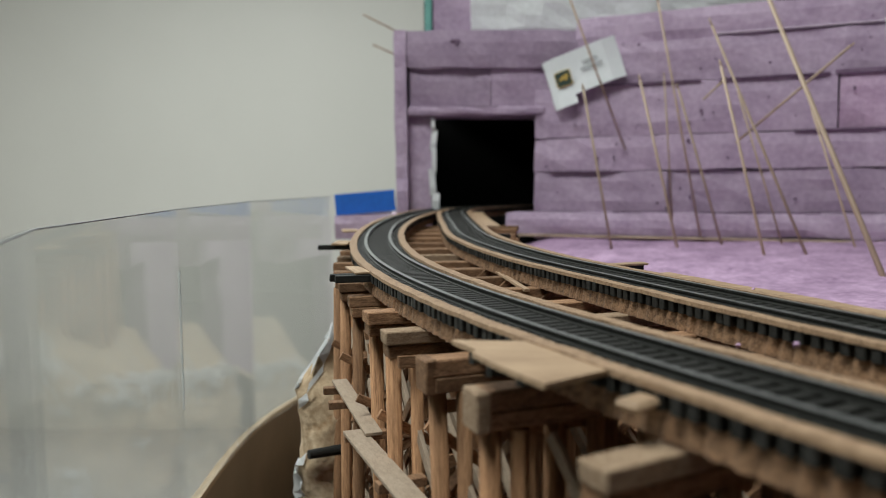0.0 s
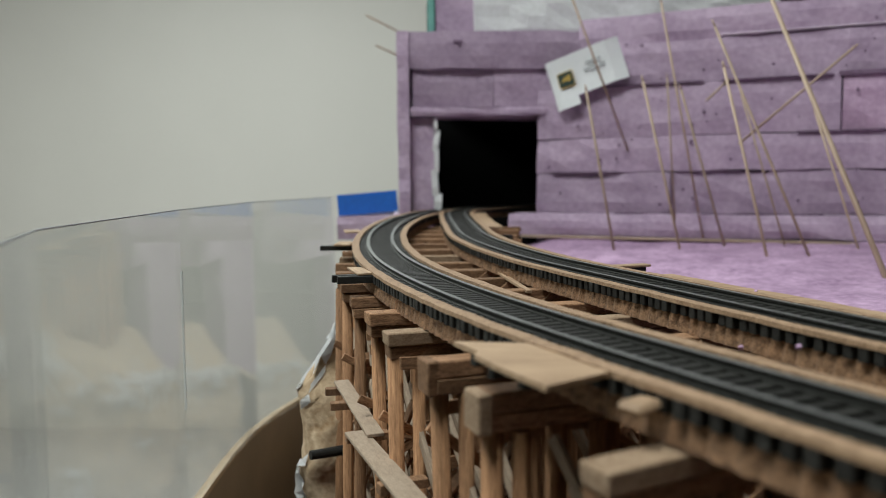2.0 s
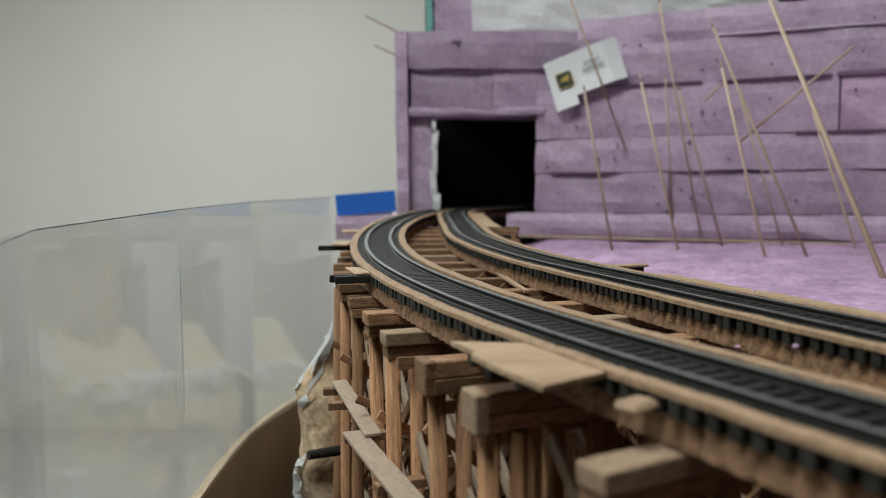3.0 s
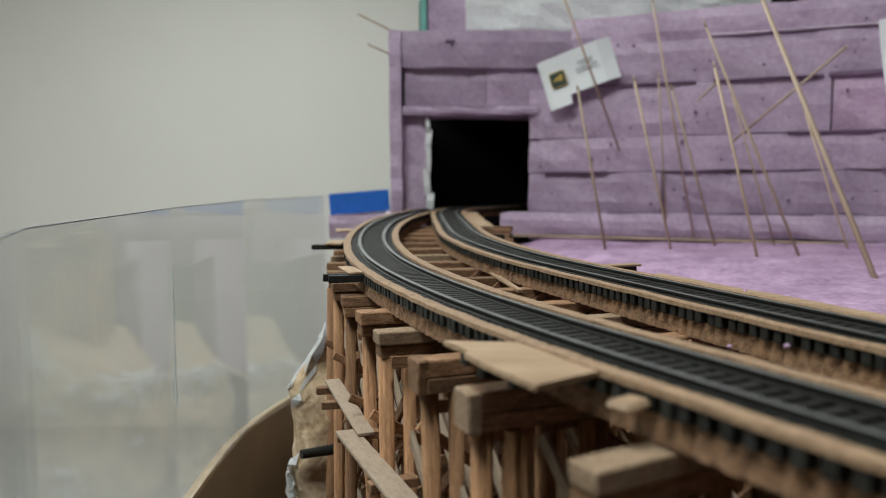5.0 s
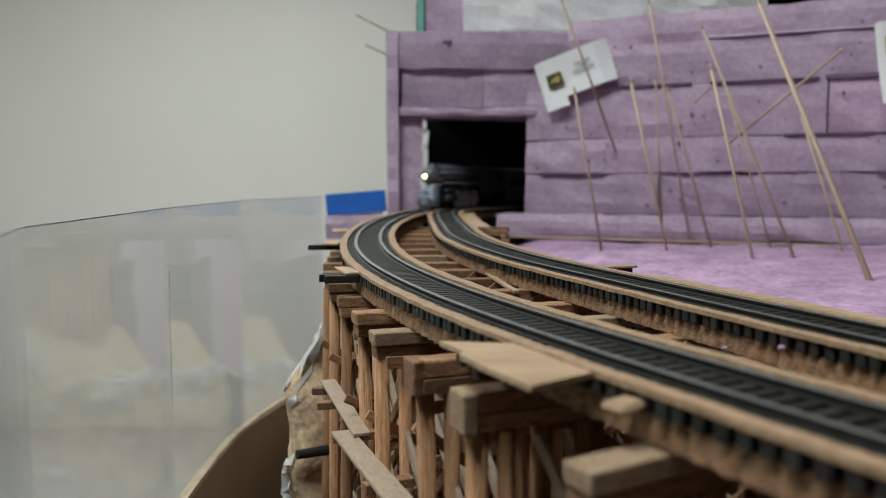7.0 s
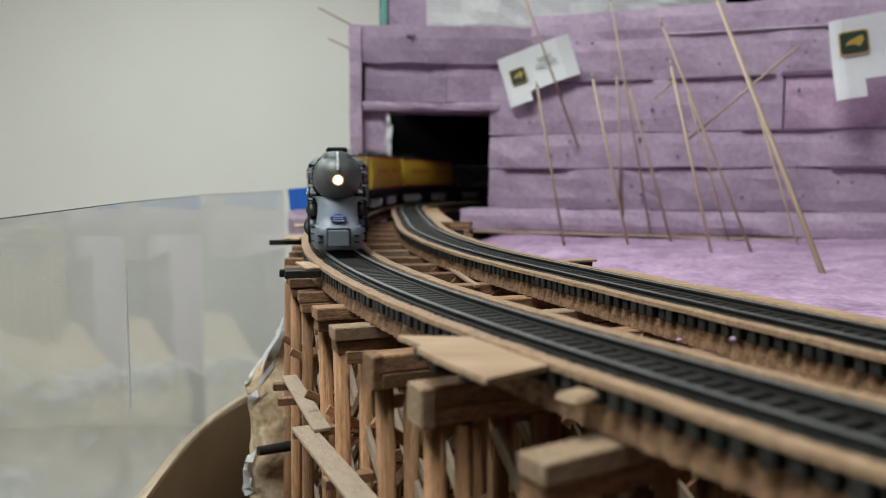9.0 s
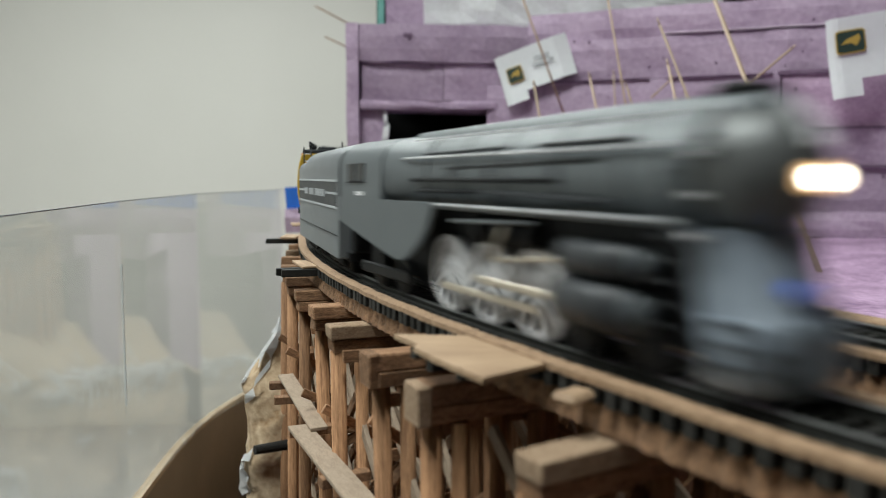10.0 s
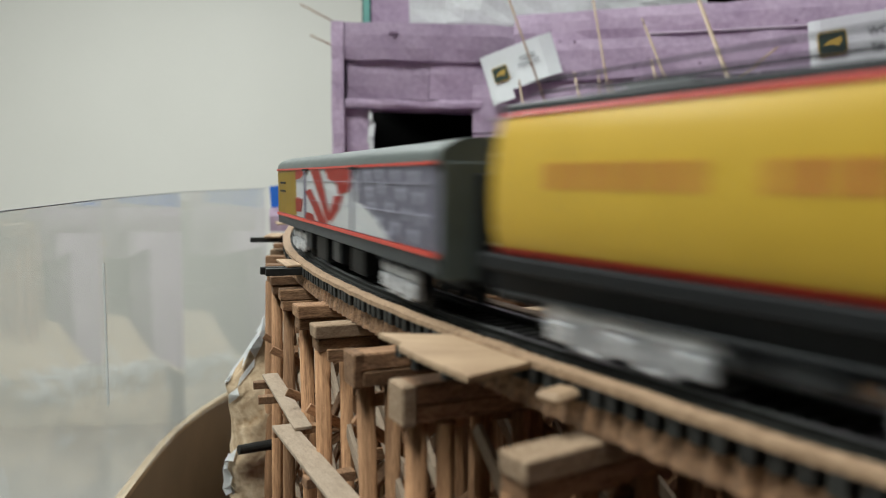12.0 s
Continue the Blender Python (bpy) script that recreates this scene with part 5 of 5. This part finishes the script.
def baggage_car(flag=True):
    L = 0.268
    t = thing("baggage_car", "baggage car with printed flag sides and green-grey roof", "baggage car")
    soft_edges(part("roof", extrude(shell_outline(0.0358, 0.0447, 0.0520, 0.0072, n=14), -L, -0.002, 0.01), ROOFGREEN, t), 50)
    plain_box("body", (-L + 0.001, -0.0174, 0.0170), (-0.003, 0.0174, 0.0447), SLATE, t, 0.0006)
    plain_box("end_wall", (-0.0032, -0.0168, 0.0130), (-0.0015, 0.0168, 0.0450), ROOFGREEN, t, 0.0003, "dark green-grey end wall")
    plain_box("gangway", (-0.0016, -0.0065, 0.0110), (0.0010, 0.0065, 0.0420), DARK, t, 0.0006)
    for sy in (-1, 1):
        z0, z1, xa, xb = 0.0208, 0.0442, -L + 0.060, -0.004
        def q(f, g):
            return (xa + (xb - xa) * f, z0 + (z1 - z0) * g)
        flat_patch(t, "yellow_panel", [(-L + 0.0015, z0), (xa, z0), (xa, z1), (-L + 0.0015, z1)], sy, 0.0178, YELLOW)
        flat_patch(t, "white_ground", [q(0, 0), q(0.62, 0), q(0.64, 1), q(0, 1)], sy, 0.0178, WHITE)
        flat_patch(t, "slate_field", [q(0.62, 0), q(1, 0), q(1, 1), q(0.58, 1)], sy, 0.0179, SLATE)
        flat_patch(t, "white_fold", [q(0.40, 0), q(0.80, 0), q(0.74, 0.22), q(0.64, 0.44), q(0.54, 0.50), q(0.44, 0.30)], sy, 0.0181, WHITE)
        for pts in (((0, 0.80), (0.04, 0.82), (0.10, 0.98), (0.10, 1.0), (0.0, 1.0)), ((0.0, 0.10), (0.05, 0.12), (0.06, 0.40), (0.03, 0.42), (0.0, 0.40)),
                    ((0.09, 0.55), (0.13, 0.62), (0.20, 0.30), (0.25, 0.0), (0.19, 0.0), (0.15, 0.25)), ((0.13, 1.0), (0.20, 1.0), (0.23, 0.65), (0.27, 0.20), (0.25, 0.0), (0.22, 0.30), (0.16, 0.78)),
                    ((0.24, 1.0), (0.41, 1.0), (0.38, 0.62), (0.33, 0.55), (0.31, 0.75), (0.26, 0.82)), ((0.30, 0.52), (0.35, 0.55), (0.33, 0.30), (0.28, 0.05), (0.26, 0.10)),
                    ((0.08, 0.0), (0.17, 0.0), (0.15, 0.12), (0.10, 0.14))):
            flat_patch(t, "red_stripe", [q(f * 1.42, g) for f, g in pts], sy, 0.0182, RED)
        rnd = random.Random(4)
        for f, g in ((0.46, 0.92), (0.47, 0.72), (0.56, 0.90), (0.66, 0.92), (0.78, 0.90), (0.90, 0.88), (0.58, 0.66), (0.68, 0.72), (0.82, 0.66), (0.93, 0.62), (0.60, 0.44), (0.74, 0.46),
                     (0.86, 0.40), (0.95, 0.36), (0.66, 0.24), (0.78, 0.20), (0.90, 0.14), (0.72, 0.06)):
            cx, czz = q(0.60 + (f - 0.46) * 0.72, g)
            s = rnd.uniform(0.0032, 0.0042)
            flat_patch(t, "star", [(cx + (s if k % 2 == 0 else s * 0.42) * math.cos(math.pi / 2 + k * math.pi / 5), czz + (s if k % 2 == 0 else s * 0.42) * math.sin(math.pi / 2 + k * math.pi / 5)) for k in range(10)],
                       sy, 0.0181, PALEBLUE)
        for z, h, nm in ((0.0443, 0.0009, "top_stripe"), (0.0190, 0.0014, "bottom_stripe")):
            y0, y1 = sorted((sy * 0.0172, sy * 0.0184))
            plain_box(nm, (-L + 0.001, y0, z), (-0.003, y1, z + h), RED, t)
        y0, y1 = sorted((sy * 0.0160, sy * 0.0176))
        plain_box("side_sill", (-L + 0.001, y0, 0.0145), (-0.003, y1, 0.0189), BANDGREY, t)
        for z in (0.0390, 0.0300):
            y0, y1 = sorted((sy * 0.0178, sy * 0.01828))
            plain_box("panel_seam", (-L + 0.060, y0, z), (-0.006, y1, z + 0.00010), PALEBLUE, t)
        for f in (0.12, 0.57):
            x, _ = q(f, 0)
            y0, y1 = sorted((sy * 0.0178, sy * 0.0188))
            plain_box("door_post", (x, y0, 0.0210), (x + 0.0012, y1, 0.0440), SLATE, t)
            plain_box("door_hood", (x - 0.004, y0, 0.0436), (x + 0.008, y1, 0.0446), DARK, t)
        for i in range(2):
            y0, y1 = sorted((sy * 0.0178, sy * 0.0183))
            plain_box("letter_bar", (-L + 0.012, y0, 0.0325 + i * 0.0045), (-L + 0.028, y1 + (0.0001 if sy > 0 else 0), 0.0335 + i * 0.0045), DARK, t)
    for x, w, h in ((-0.10, 0.020, 0.010), (-0.135, 0.014, 0.009), (-0.165, 0.022, 0.011), (-0.195, 0.012, 0.008)):
        plain_box("equipment_box", (x - w / 2, -0.0140, 0.0132 - h), (x + w / 2, 0.0140, 0.0132), BANDGREY if w < 0.02 else DARK, t, 0.0005)
    plain_box("underframe", (-L + 0.004, -0.0090, 0.0100), (-0.004, 0.0090, 0.0150), DARK, t)
    bogie(t, -0.048, 3, 0.0150, 0.0056, SILVER, "truck")
    bogie(t, -L + 0.048, 3, 0.0150, 0.0056, SILVER, "truck")
    return t


TRAIN = []
w2 = None
for make, length, at in ((locomotive, 0.211, -0.002), (tender, 0.160, 0.205), (water_tender, 0.172, 0.382), (None, 0.172, 0.557), (baggage_car, 0.270, 0.731)):
    if make is None:
        ob = copy_thing(w2, pose(0, 0, 0))
    else:
        ob = make()
        w2 = ob if make is water_tender else w2
    TRAIN.append((ob, at, length))


def travelled(t):
    """How far the nose is past its place at nine seconds; the train gathers speed as it comes out."""
    times, speeds = (0, 6, 7, 8, 9, 10, 12), (0.20, 0.222, 0.258, 0.278, 0.305, 0.318, 0.326)
    g = np.linspace(0, 12, 721)
    v = np.interp(g, times, speeds)
    s = np.concatenate([[0], np.cumsum((v[1:] + v[:-1]) / 2 * (g[1] - g[0]))])
    return float(np.interp(t, g, s) - np.interp(9.0, g, s))


def motions():
    for ob, back, length in TRAIN:
        rows = []
        for i in range(0, 121):
            t = i / 10
            nose = S_NINE + travelled(t) - back
            f, r = nose - length * 0.22, nose - length * 0.78
            (x0, y0, _), (x1, y1, _) = OUTER.at(f), OUTER.at(r)
            a = math.atan2(y0 - y1, x0 - x1)
            z0, z1 = grade(y0), grade(y1)
            d = math.hypot(x0 - x1, y0 - y1)
            pitch = math.degrees(math.atan2(z0 - z1, d))
            k = length * 0.22
            rows.append((t, pose(x0 + math.cos(a) * k, y0 + math.sin(a) * k, z0 + (z0 - z1) / d * k, 0, -pitch, math.degrees(a))))
        walk(ob, rows)
    # the drivers roll and the side rods swing round with them
    for w, place, r in SPINNING:
        walk(w, [(i / 30, Matrix.Translation(place) @ Matrix.Rotation(travelled(i / 30) / r, 4, "Y")) for i in range(361)])
    for w, place, throw in CRANKS:
        rows = []
        for i in range(361):
            a = travelled(i / 30) / DRIVER_R
            rows.append((i / 30, Matrix.Translation(place + Vector((math.cos(a) * throw, 0, -math.sin(a) * throw)))))
        walk(w, rows)


motions()
